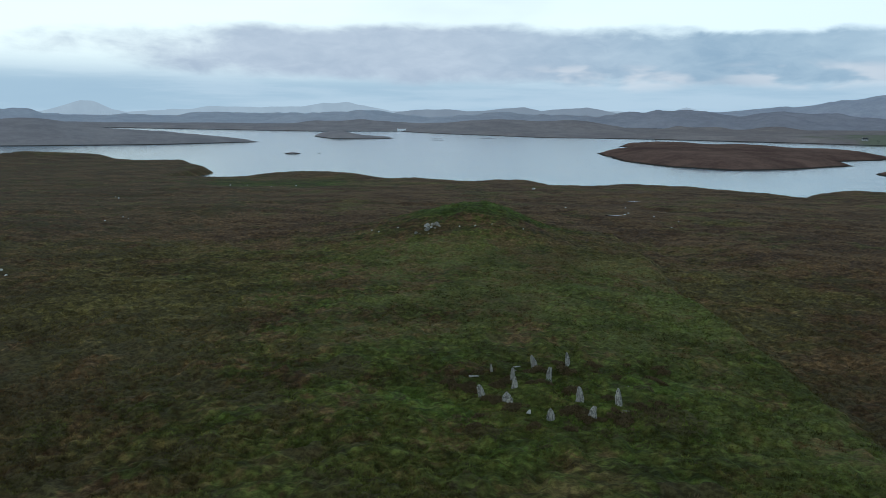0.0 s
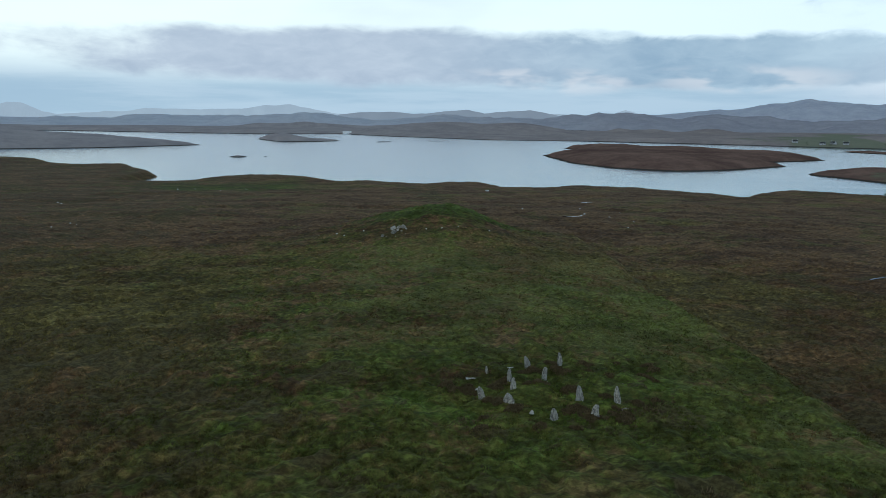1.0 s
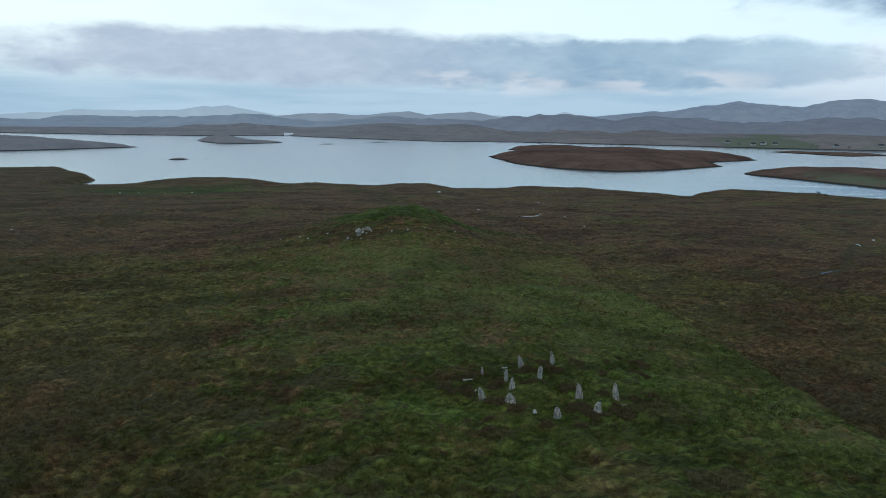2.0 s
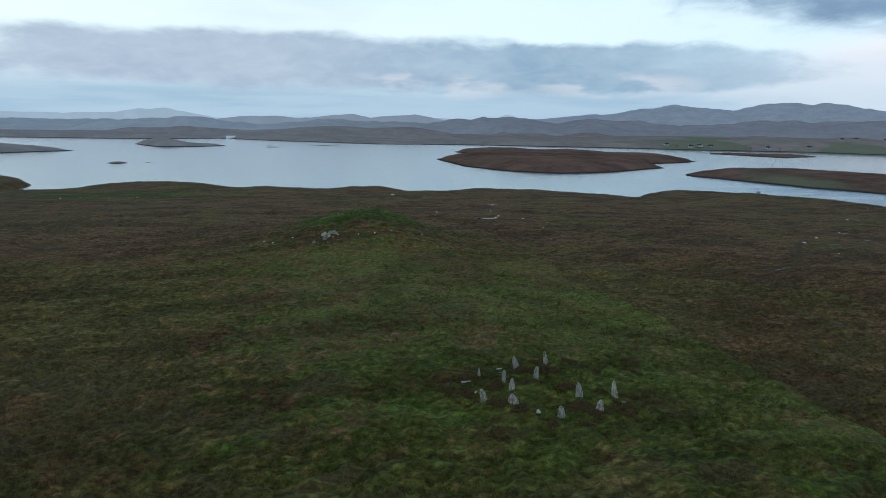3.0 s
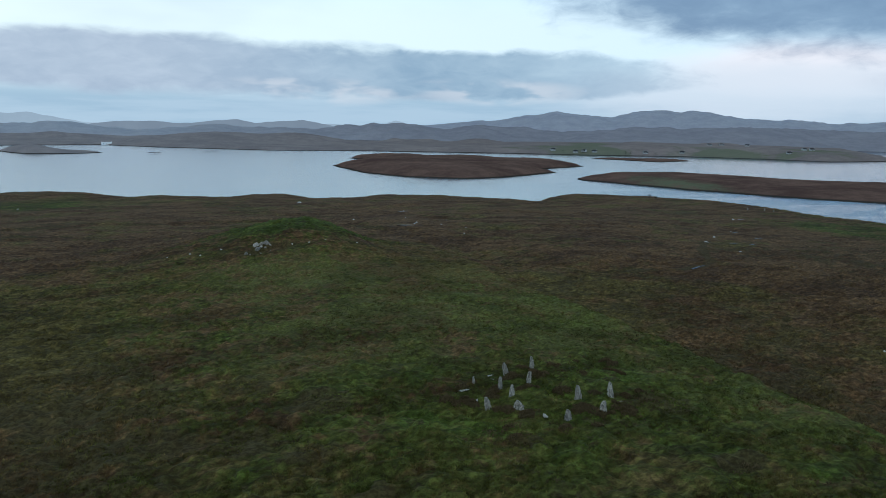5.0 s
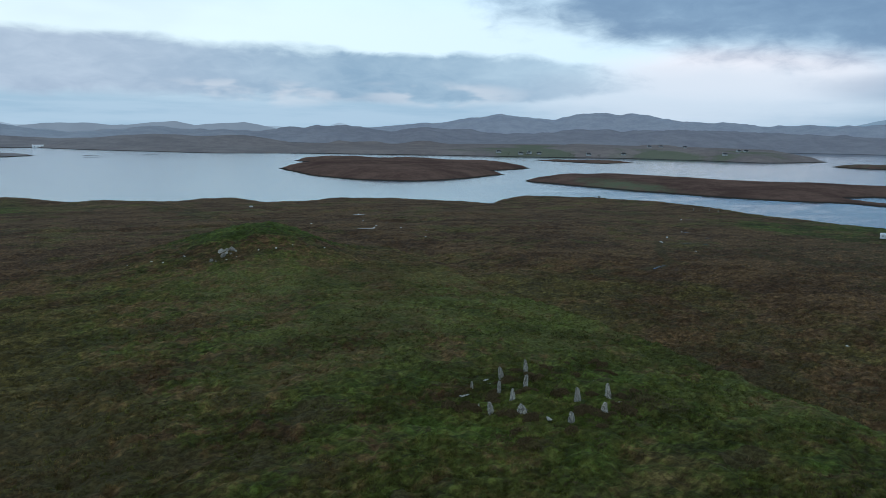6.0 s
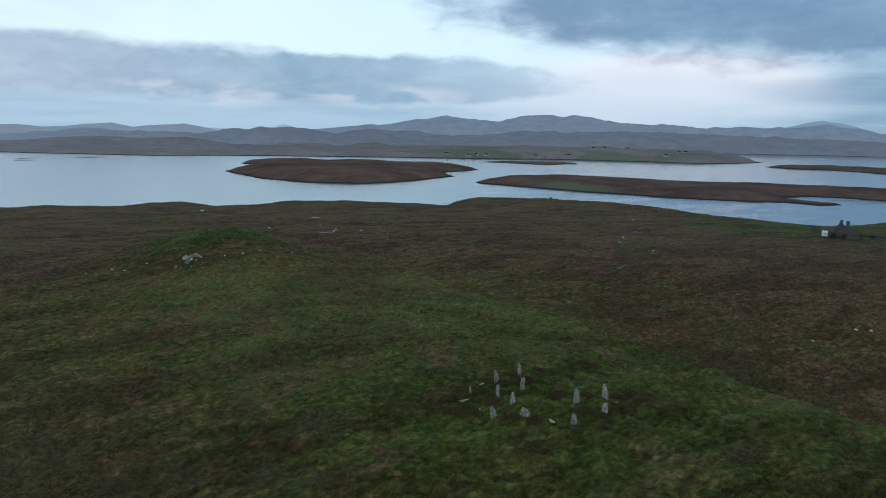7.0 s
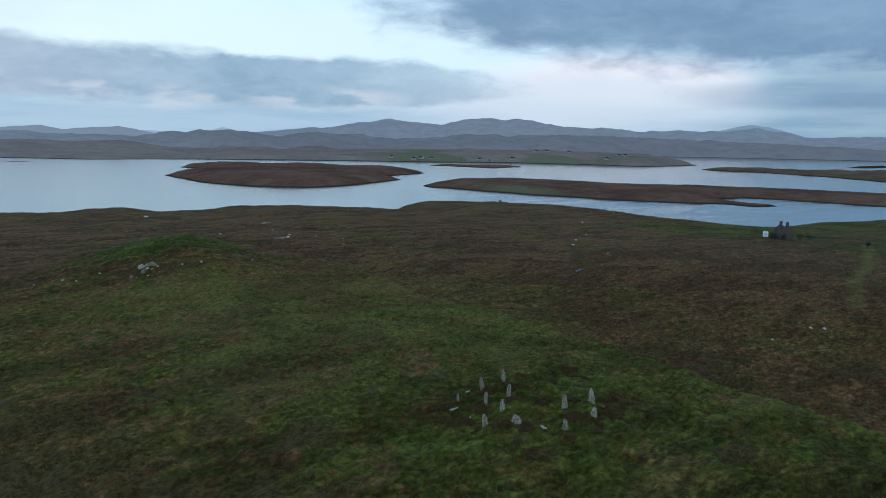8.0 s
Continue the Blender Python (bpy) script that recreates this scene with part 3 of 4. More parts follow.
# ---- ground: one sheet from under the eye to the horizon ----
def build_ground():
    rings = [0.001, 0.5, 1.5, 3.0]
    while rings[-1] < 4850:
        r = rings[-1]
        rings.append(r * (1.10 if r < 32 else 1.0042 if r < 170 else 1.009 if r < 900 else 1.0078 if r < 3400 else 1.012))
    rings = np.array(rings)
    bearings = np.radians(np.concatenate([np.arange(-48, 84, 0.15), np.arange(84, 312, 3.0)]))
    rr, aa = np.meshgrid(rings, bearings, indexing="ij")
    x, y = EYE_X + rr * np.sin(aa), EYE_Y + rr * np.cos(aa)
    z, land = ground_height(x, y)
    z = z + np.where(land > 0, tussocks(x, y, rr), 0)
    turf = turf_cover(x, y, land)
    n, m = rr.shape
    i, j = np.meshgrid(np.arange(n - 1), np.arange(m), indexing="ij")
    k = (j + 1) % m
    quads = np.stack([i * m + j, (i + 1) * m + j, (i + 1) * m + k, i * m + k], -1).reshape(-1, 4)[:, ::-1]
    mesh = bpy.data.meshes.new("ground")
    mesh.vertices.add(n * m)
    mesh.vertices.foreach_set("co", np.stack([x, y, z], -1).ravel())
    mesh.loops.add(quads.size)
    mesh.loops.foreach_set("vertex_index", quads.ravel().astype(np.int32))
    mesh.polygons.add(len(quads))
    mesh.polygons.foreach_set("loop_start", np.arange(0, quads.size, 4, dtype=np.int32))
    mesh.polygons.foreach_set("loop_total", np.full(len(quads), 4, dtype=np.int32))
    far = (land == 3).ravel()[quads].any(1)
    island = (land == 2).ravel()[quads].any(1)
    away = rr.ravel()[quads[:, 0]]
    # farther land and the western islands get the materials with haze painted in
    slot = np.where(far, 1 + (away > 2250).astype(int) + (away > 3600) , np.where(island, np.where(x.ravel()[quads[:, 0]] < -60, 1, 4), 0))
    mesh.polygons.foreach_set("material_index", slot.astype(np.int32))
    mesh.polygons.foreach_set("use_smooth", np.ones(len(quads), bool))
    mesh.attributes.new("turf", "FLOAT", "POINT").data.foreach_set("value", turf.ravel().astype(np.float32))
    mesh.attributes.new("heath_falloff", "FLOAT", "POINT").data.foreach_set("value", heath_falloff_cover(x, y).ravel().astype(np.float32))
    mesh.attributes.new("wear_pale", "FLOAT", "POINT").data.foreach_set("value", wear_pale_cover(x, y).ravel().astype(np.float32))
    mesh.update(calc_edges=True)
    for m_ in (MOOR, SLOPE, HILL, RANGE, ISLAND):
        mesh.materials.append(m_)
    return tagged(new("ground", mesh), "brown heather moor with green turf, islands and far hills", "moorland", kind="structure")


TRACK = [(14, 370), (23, 373.5), (40, 381), (53, 386.7), (59.4, 379), (66, 371), (90, 366)]
LANE = [(262, 136), (250, 130), (200, 110), (162, 98), (128, 83)]


def beside(x, y, line):
    """Distance in metres to a line of points."""
    off = np.full(x.shape, 1e9)
    for (ax, ay), (bx, by) in zip(line, line[1:]):
        t = np.clip(((x - ax) * (bx - ax) + (y - ay) * (by - ay)) / ((bx - ax) ** 2 + (by - ay) ** 2), 0, 1)
        off = np.minimum(off, np.hypot(x - ax - t * (bx - ax), y - ay - t * (by - ay)))
    return off


def wear_pale_cover(x, y):
    """How far the old lane is trodden or the spur paled, 0 to 1."""
    lane = 1 - smooth(beside(x, y, LANE) + 1.5 * fbm(x, y, 6, 2, 97), 0.8, 2.8)
    track = 0.8 * (1 - smooth(beside(x, y, TRACK) + 1.2 * fbm(x, y, 8, 2, 89), 0.6, 2.0))
    # bent grass bleached along the spur's exposed eastern shoulder
    rim = brow(x, y)
    shoulder = (0.80 + 1.2 * fbm(x, y, 12, 3, 96)) * smooth(x + 0.5 * np.clip(y - 72, 0, 40), 18, 36) * (1 - smooth(x, rim, rim + 1.6)) * smooth(y, 44, 64) * (1 - smooth(y, 140, 170))
    lip = 0.55 * np.exp(-((x - rim - 0.4) / 1.1) ** 2) * smooth(y, 20, 40) * (1 - smooth(y, 120, 140))
    # lighter colour between ring and knoll, painting in the brighter middle of the view
    bent = (0.7 + 1.1 * fbm(x, y, 9, 3, 91)) * smooth(y, 72, 98) * (1 - smooth(y, 152, 174)) * np.exp(-((x - 8) / 30) ** 2)
    return np.clip(np.maximum.reduce([lane, track, shoulder, lip, bent]), 0, 1)


def spots(x, y, places):
    """Where patches grow, 0 to 1: place and half width each."""
    best = np.zeros(x.shape)
    wx, wy = x + 1.6 * fbm(x, y, 4.5, 3, 101), y + 1.6 * fbm(x, y, 4.5, 3, 102)
    for px, py, half in places:
        near = (np.abs(x - px) < 5 * half) & (np.abs(y - py) < 5 * half)
        best[near] = np.maximum(best[near], np.exp(-(((wx[near] - px) / (1.5 * half)) ** 2 + ((wy[near] - py) / (1.2 * half)) ** 2)))
    return best


HEATHER_PATCHES = [(-3, 89, 1.8), (-17, 85, 2.7), (-11, 76, 2.8), (-19, 70, 2.6), (-25, 72, 2.0), (-14, 65, 1.8), (4, 60, 1.6), (22, 62, 2.5), (8, 87, 1.1), (-23, 123, 1.8), (-11, 56, 1.6),
                   (20, 49, 1.6), (-36, 83, 5.6), (-44, 75, 4.4), (-33, 54, 3.3), (-22, 58, 2.5)]
BURN = [(163, 201), (146, 186), (131, 170), (126, 163), (117, 153), (112, 149.5), (102, 147.5), (88, 150)]


def heath_falloff_cover(x, y):
    """Where old heather and bare peat show: the spur's western flank, round the stones, under the brow, along the burn,
    0 to 1. West and east also paint in darkening towards the view's edges.
    """
    rim = brow(x, y)
    west = 0.60 * np.exp(-((np.maximum(x + 36, 0) / 17) ** 2 + ((y - 82) / 46) ** 2))
    south = 0.5 * np.exp(-(((x + 8) / 22) ** 2 + ((y - 46) / 9) ** 2))
    stones = 0.33 * np.exp(-((np.hypot(x - 11, y - 68) - 9) / 4.5) ** 2)
    crag = 0.80 * np.exp(-(((x + 2) / 16) ** 2 + ((y - 172.0) / 3.4) ** 2))
    brink = 0.80 * np.exp(-((x - rim - 4.6) / 2.6) ** 2) * smooth(y, 30, 50) * (1 - smooth(y, 140, 165))
    foot = 0.46 * smooth(x, rim + 2, rim + 8) * np.exp(-((x - 50) / 40) ** 2) * (1 - smooth(y, 130, 180))
    peat = 0.95 * np.exp(-(fbm(x, 1.7 * y, 55, 4, 72) / 0.035) ** 2) * smooth(y, 195, 260) * smooth(fbm(x, y, 90, 2, 73), -0.25, 0.15)
    burn = 1.0 - smooth(beside(x, y, BURN) + 1.2 * fbm(x, y, 5, 2, 74), 0.6, 2.2)
    # these two also paint lens falloff into the ground at the view's sides
    western = (0.44 + 0.3 * (1 - smooth(y, 90, 150))) * (1 - smooth(x, -85, -38))
    eastern = 0.46 * smooth(x, 90, 165) * (1 - smooth(y, 165, 225))
    return np.maximum.reduce([west, south, stones, crag, brink, foot, peat, burn, western, eastern, 0.95 * spots(x, y, HEATHER_PATCHES)])


GREEN_PATCHES = [(-17, 106, 2.0), (-28, 113, 2.4), (-22, 94, 2.0), (-17, 77, 1.6), (-22, 77, 1.4), (-26, 62, 1.2), (-33, 69, 1.2), (-11, 69, 2.4), (-5, 82, 2.8), (1, 79, 2.6), (-3, 68, 2.0), (-8, 62, 1.8), (-12, 58, 1.6),
                 (25, 118, 2.2), (20, 95, 3.8), (28, 100, 2.0), (24, 59, 1.8), (21, 51, 1.7), (24, 45, 1.9), (1, 63, 1.9), (6, 53, 1.7), (24, 71, 2.3), (-38, 64, 1.4), (-25, 54, 1.4), (-29, 68, 1.7), (-20, 64, 1.5), (-13, 50, 1.5)]


def turf_cover(x, y, land):
    """How green the sward is, 0 to 1."""
    rim = brow(x, y)
    spur = (1 - smooth(x + 2.5 * fbm(x, y, 5, 3, 92), rim - 0.5, rim + 4.5)) * np.exp(-(np.minimum(x - 2, 0) / 52) ** 2) * (1 - smooth(y, 172, 215)) * 0.43
    spur = spur + 0.14 * smooth(x, 18, 32) * (1 - smooth(x, rim, rim + 1.5)) * (1 - smooth(y, 150, 175)) + 0.30 * spots(x, y, GREEN_PATCHES)
    ring = 0.30 * np.exp(-(((x - 10) / 16) ** 2 + ((y - 68) / 14) ** 2))
    knoll = 1.75 * np.exp(-(((x - 10) / 24) ** 2 + ((y - 191) / np.where(y < 191, 12, 22)) ** 2)) - 0.3 + 0.7 * fbm(x, y, 9, 3, 99)
    line = 216 + 0.24 * (y - 150) + 9 * fbm(x, y, 30, 3, 94)
    croft = 0.80 * smooth(x, line, line + 30) * (1 - smooth(y, 252, 285)) * smooth(y, 100, 125) - 0.3 + 0.5 * fbm(x, y, 20, 3, 93)
    shore = 1.4 * np.exp(-(((x + 105) / 58) ** 2 + ((y - 430) / 27) ** 2)) - 0.3 + 0.6 * fbm(x, y, 16, 3, 90)
    island = np.where(land == 2, 0.62 * np.exp(-(((x - 415) / 40) ** 2 + ((y - 500) / 110) ** 2)) + 0.46 * smooth(x, 900, 1000) * (1 - smooth(x, 1700, 1900)), -1)
    az = np.degrees(np.arctan2(x - EYE_X, y - EYE_Y))
    fields = np.where(land == 3, (0.80 + 1.6 * fbm(x, y, 110, 4, 95)) * np.exp(-((az - 41) / 15) ** 2) * np.exp(-((np.hypot(x, y) - 1560) / 330) ** 2), -1)
    spur = spur * (1 - 0.75 * smooth(y, 112, 150) * smooth(x, 10, 30))
    heathy = -0.26 * np.maximum(smooth(y, 165, 235), smooth(x, rim + 1, rim + 12) * (0.25 + 0.75 * smooth(x + 0.5 * y, 120, 190))) * (1 + fbm(x, y, 45, 3, 98))
    return np.clip(np.maximum.reduce([spur + ring + heathy, knoll, croft, shore, island, fields]), -0.4, 1)


ground = build_ground()

water_mesh = bpy.data.meshes.new("water")
water_bm = bmesh.new()
bmesh.ops.create_circle(water_bm, cap_ends=True, segments=96, radius=4900)
water_bm.to_mesh(water_mesh)
water_mesh.materials.append(WATER)
tagged(new("water", water_mesh), "calm grey-blue sea loch reflecting the sky", "loch", kind="structure")


def build_backdrop(peaks, reach, mat, words, low, high):
    """Mountains along the horizon, one strip."""
    az = np.arange(low, high, 0.2)
    rise = np.interp(az, [c[0] for c in peaks], [c[1] for c in peaks]) + 0.1 * fbm(az, az * 0, 1.3, 3, 48)
    bm = bmesh.new()
    rows = []
    for a, e in zip(az, rise):
        s, c = math.sin(radians(a)), math.cos(radians(a))
        rows.append([bm.verts.new((EYE_X + r * s, EYE_Y + r * c, z)) for r, z in ((reach, -2.0), (reach + 60, EYE_Z + (reach + 60) * math.tan(radians(e))), (reach + 140, -2.0))])
    for a, b in zip(rows, rows[1:]):
        for k in range(2):
            bm.faces.new((a[k], b[k], b[k + 1], a[k + 1]))
    mesh = bpy.data.meshes.new("backdrop")
    bm.to_mesh(mesh)
    bm.free()
    mesh.materials.append(mat)
    return tagged(new("backdrop", mesh), words, "mountains", kind="structure")


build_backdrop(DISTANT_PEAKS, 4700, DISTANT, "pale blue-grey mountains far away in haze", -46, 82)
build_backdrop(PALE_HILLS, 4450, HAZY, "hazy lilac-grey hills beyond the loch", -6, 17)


# ---- the stone ring ----
def link(name, bm, mat, parent=None, label=""):
    mesh = bpy.data.meshes.new(name)
    bm.to_mesh(mesh)
    bm.free()
    mesh.materials.append(mat)
    ob = new(name, mesh)
    if parent is not None:
        ob.parent = parent
    if label:
        tagged(ob, label)
    return ob


def slab(height, width, thick, seed, taper=0.55, slant=0.0, rings=10, sides=12):
    """A rough upright slab: rings of points, flattened, narrowing above the shoulder to a chipped off-centre point."""
    rnd = random.Random(seed)
    bm = bmesh.new()
    rows = []
    peak = rnd.uniform(-0.22, 0.22) * width
    for i in range(rings + 1):
        f = i / rings
        w = width / 2 * (1 - (1 - taper) * f ** 2.2) * (1 + rnd.uniform(-0.10, 0.10))
        t = thick / 2 * (1 - 0.45 * f ** 1.5) * (1 + rnd.uniform(-0.08, 0.08))
        cx = rnd.uniform(-0.04, 0.04) * width + peak * max(0.0, f - 0.4)
        row = []
        for j in range(sides):
            a = 2 * math.pi * j / sides
            c, s = math.cos(a), math.sin(a)
            c, s = math.copysign(abs(c) ** 0.6, c), math.copysign(abs(s) ** 0.6, s)
            x = cx + w * c * (1 + rnd.uniform(-0.14, 0.08))
            y = t * s * (1 + rnd.uniform(-0.18, 0.12))
            z = -0.4 + (height + 0.4) * f
            if f > 0.6:
                z -= slant * height * (0.5 + 0.5 * x / width * 2) * (f - 0.6) / 0.4
                z -= height * (0.30 * abs(x - peak) / width) * (f - 0.6) / 0.4
            row.append(bm.verts.new((x, y, z + rnd.uniform(-0.03, 0.03) - (rnd.uniform(0, 0.10) * height if i == rings else 0))))
        rows.append(row)
    for lo, hi in zip(rows, rows[1:]):
        for j in range(sides):
            bm.faces.new((lo[j], lo[(j + 1) % sides], hi[(j + 1) % sides], hi[j]))
    crown = bm.verts.new(sum((v.co for v in rows[-1]), Vector()) / sides + Vector((0.3 * peak, 0, 0.07 * height)))
    for j in range(sides):
        bm.faces.new((rows[-1][j], rows[-1][(j + 1) % sides], crown))
    bm.faces.new(rows[0][::-1])
    return bm


# place, height, width, thickness, turn, lean sideways, lean forward, taper, slant, label
RING = [
    (4.6, 67.8, 1.80, 0.84, 0.42, 10, -13, 0, 0.5, 0.15, "tall tapering grey gneiss standing stone leaning slightly"),
    (6.9, 65.7, 1.00, 1.17, 0.80, -10, 6, 0, 0.5, 0.1, "squat rounded grey gneiss standing stone"),
    (8.0, 69.1, 1.35, 0.72, 0.45, 15, -4, 0, 0.35, 0.0, "short pointed grey gneiss standing stone"),
    (8.1, 71.9, 1.65, 0.56, 0.40, 20, 0, 0, 0.7, 0.1, "slim grey gneiss standing stone with a rounded top"),
    (11.1, 76.0, 1.75, 0.86, 0.42, 20, -23, 0, 0.35, 0.1, "leaning pointed grey gneiss standing stone"),
    (14.9, 76.6, 1.85, 0.56, 0.40, 0, -2, 0, 0.7, 0.2, "tall slender pale gneiss standing stone"),
    (12.1, 72.6, 1.90, 0.63, 0.45, 10, 2, 0, 0.85, 0.12, "tall blocky pale gneiss standing stone with a notched top"),
    (14.1, 65.8, 1.70, 0.85, 0.45, 0, 0, 0, 0.45, 0.1, "broad tapering grey gneiss standing stone"),
    (17.8, 65.2, 1.80, 0.68, 0.72, -25, -6, 0, 0.35, 0.1, "narrow pointed grey gneiss standing stone"),
    (14.5, 62.1, 1.20, 0.98, 0.50, 0, 9, 0, 0.5, -0.35, "broad low gneiss standing stone with a sloping top"),
    (10.7, 62.5, 1.30, 0.85, 0.45, 5, 0, 0, 0.55, 0.1, "low rounded grey gneiss standing stone"),
    (6.0, 74.2, 0.90, 0.38, 0.30, 0, -4, 0, 0.5, 0.1, "small slim gneiss standing stone"),
]
for n_, (sx, sy, h, w, th, turn, lean, fore, taper, slant, words) in enumerate(RING):
    ob = link("standing_stone", slab(h, w, th, 50 + n_, taper * 0.8, slant), GNEISS)
    ob.matrix_world = pose(sx, sy, height_at(sx, sy) - 0.05, fore, lean, turn)
    tagged(ob, words, "standing stone", "ring of standing stones")


def boulder(size, squash, seed, detail=2):
    """A weathered block: a sphere of points pushed about and cut by a few flat faces."""
    rnd = random.Random(seed)
    bm = bmesh.new()
    bmesh.ops.create_icosphere(bm, subdivisions=detail, radius=0.5)
    cuts = [(Vector((rnd.uniform(-1, 1), rnd.uniform(-1, 1), rnd.uniform(-0.2, 1))).normalized(), rnd.uniform(0.22, 0.38)) for _ in range(9)]
    for v in bm.verts:
        for normal, reach in cuts:
            over = v.co.dot(normal) - reach
            if over > 0:
                v.co -= normal * over
        v.co *= 1 + 0.12 * noise.noise(v.co * 4 + Vector((seed, 0, 0)))
        v.co = Vector((v.co.x * size * 1.15, v.co.y * size * 0.9, v.co.z * size * squash))
    return bm


def place_boulder(name, x, y, size, squash, seed, words, category, group="", mat=None, turn=None, sink=0.25):
    ob = link(name, boulder(size, squash, seed), mat or GNEISS)
    ob.matrix_world = pose(x, y, height_at(x, y) + size * squash * (0.36 - sink), 0, 0, seed * 47 % 360 if turn is None else turn)
    return tagged(ob, words, category, group)


# fallen slabs lying in the ring: place, length, turn
SLABS = [(8.9, 64.0, 1.35, 75), (9.3, 76.3, 1.0, 20), (8.7, 74.9, 1.25, -30), (4.2, 72.4, 1.7, 10), (4.4, 70.1, 0.7, 60), (17.6, 63.6, 1.5, 15), (12.3, 72.1, 0.6, 40), (18.4, 63.9, 0.7, -10), (20.2, 70.5, 0.6, 30)]
for n_, (sx, sy, length, turn) in enumerate(SLABS):
    ob = link("fallen_slab", slab(length * 0.45, length * 0.32, 0.13, 300 + n_, 0.5, 0.2, rings=6, sides=10), PALE if n_ in (0, 1, 4) else GNEISS)
    ob.matrix_world = pose(sx, sy, height_at(sx, sy) + 0.07, 0, 0, turn) @ pose(-0.2 * length, 0, 0, 84, 0, 0) @ pose(0, 0, 0, 0, 90, 0)
    tagged(ob, "pale fallen gneiss slab half sunk in the turf", "stone slab", "fallen slabs")

# outcrop on the side of the knoll
OUTCROP = [(-2.3, 174.3, 1.7), (-0.9, 174.8, 1.2), (0.2, 174.2, 1.5), (-1.2, 173.5, 0.8), (-2.2, 172.4, 1.6), (-0.3, 173.0, 0.7), (0.9, 173.2, 0.6), (-4.9, 171.4, 1.1), (-4.1, 171.0, 0.6), (0.6, 171.0, 0.5)]
for n_, (bx, by, size) in enumerate(OUTCROP):
    place_boulder("boulder", bx, by, size * 1.08, 0.72, 430 + n_, "grey lichened boulder in an outcrop on the knoll", "boulder", "outcrop on the knoll", PALE if n_ % 3 == 0 else GNEISS, sink=0.12)
# loose pale stones, several (the last three too) made-up stand-ins for sheep: place and size
STONES = [
    (5.8, 172.0, 0.9), (9.6, 170.8, 0.8), (9.4, 170.0, 0.5), (13.7, 171.5, 0.6), (21.4, 171.1, 0.5), (-1.8, 170.5, 0.5), (-9.7, 178.5, 0.6), (-14.5, 177.0, 0.7), (-21.4, 184.0, 0.7), (-16.6, 180.4, 0.6),
    (72.0, 260.3, 1.1), (80.3, 294.9, 0.9), (91.7, 286.7, 0.9), (79.7, 253.7, 1.1), (89.1, 270.1, 0.9), (77.9, 229.3, 0.8), (84.7, 242.4, 0.8), (51.5, 277.1, 0.9), (156.3, 388.9, 1.4), (99.6, 350.2, 1.2),
    (153.7, 192.8, 2.2), (174.9, 210.4, 1.3), (205.2, 231.4, 1.2), (249.3, 273.3, 1.4), (145.1, 169.1, 0.9), (-109.3, 231.5, 1.0), (-107.9, 242.2, 0.9), (-104.0, 237.3, 0.8), (-96.3, 247.0, 0.7),
    (-92.6, 147.8, 1.1), (-89.5, 144.3, 1.0), (-153.1, 337.8, 1.1), (-146.9, 326.9, 1.0), (-120.5, 415.0, 1.2), (-112.0, 420.5, 1.0), (-96.0, 412.0, 1.0), (-84.0, 425.0, 1.2), (79.1, 76.8, 1.15), (92.8, 76.7, 1.2), (95.2, 75.3, 1.2)]
for n_, (bx, by, size) in enumerate(STONES):
    place_boulder("stone", bx, by, size * 0.85, 0.55, 500 + n_, "pale weathered stone on the moor, some standing in for sheep", "stone", "loose stones on the moor", WHITE)
place_boulder("boulder", 56.3, 400.2, 2.3, 0.70, 601, "large pale boulder standing near the shore", "boulder", mat=WHITE)


# ---- peat pools ----
def pool(x, y, length, width, turn, seed, deep=0.4, words="small peat pool shining with the sky on the brown moor"):
    rnd = random.Random(seed)
    bm = bmesh.new()
    pts = []
    for k in range(28):
        a = 2 * math.pi * k / 28
        r = 1 + 0.22 * math.sin(3 * a + seed) + rnd.uniform(-0.1, 0.1)
        pts.append((length / 2 * math.cos(a) * r, width / 2 * math.sin(a) * r + 0.25 * width * math.sin(math.cos(a) * 2.5)))
    m = pose(x, y, 0, 0, 0, turn)
    around = sorted(height_at(*(m @ Vector((px, py, 0))).xy) for px, py in pts[::2])
    level = (around[10] if deep < 1 else around[-1] + 0.2) + 0.03
    top = [bm.verts.new((px, py, 0)) for px, py in pts]
    low = [bm.verts.new((px * 0.98, py * 0.98, -deep)) for px, py in pts]
    bm.faces.new(top)
    for k in range(28):
        bm.faces.new((low[k], low[(k + 1) % 28], top[(k + 1) % 28], top[k]))
    bm.faces.new(low[::-1])
    ob = link("peat_pool", bm, POOL)
    ob.matrix_world = pose(x, y, level, 0, 0, turn)
    return tagged(ob, words, "pool", "peat pools")


for n_, row in enumerate(POOLS):
    pool(*row, n_)
for n_, row in enumerate([(606, 2180, 60, 16, -45), (650, 2130, 50, 16, -40)]):
    pool(*row, 20 + n_, 5.0, "small hill loch shining on the slope across the water")


# ---- heather and rough grass ----
def surface(points):
    x, y = points[:, 0], points[:, 1]
    z, land = ground_height(x, y)
    return z + tussocks(x, y, np.hypot(x - EYE_X, y - EYE_Y)), land


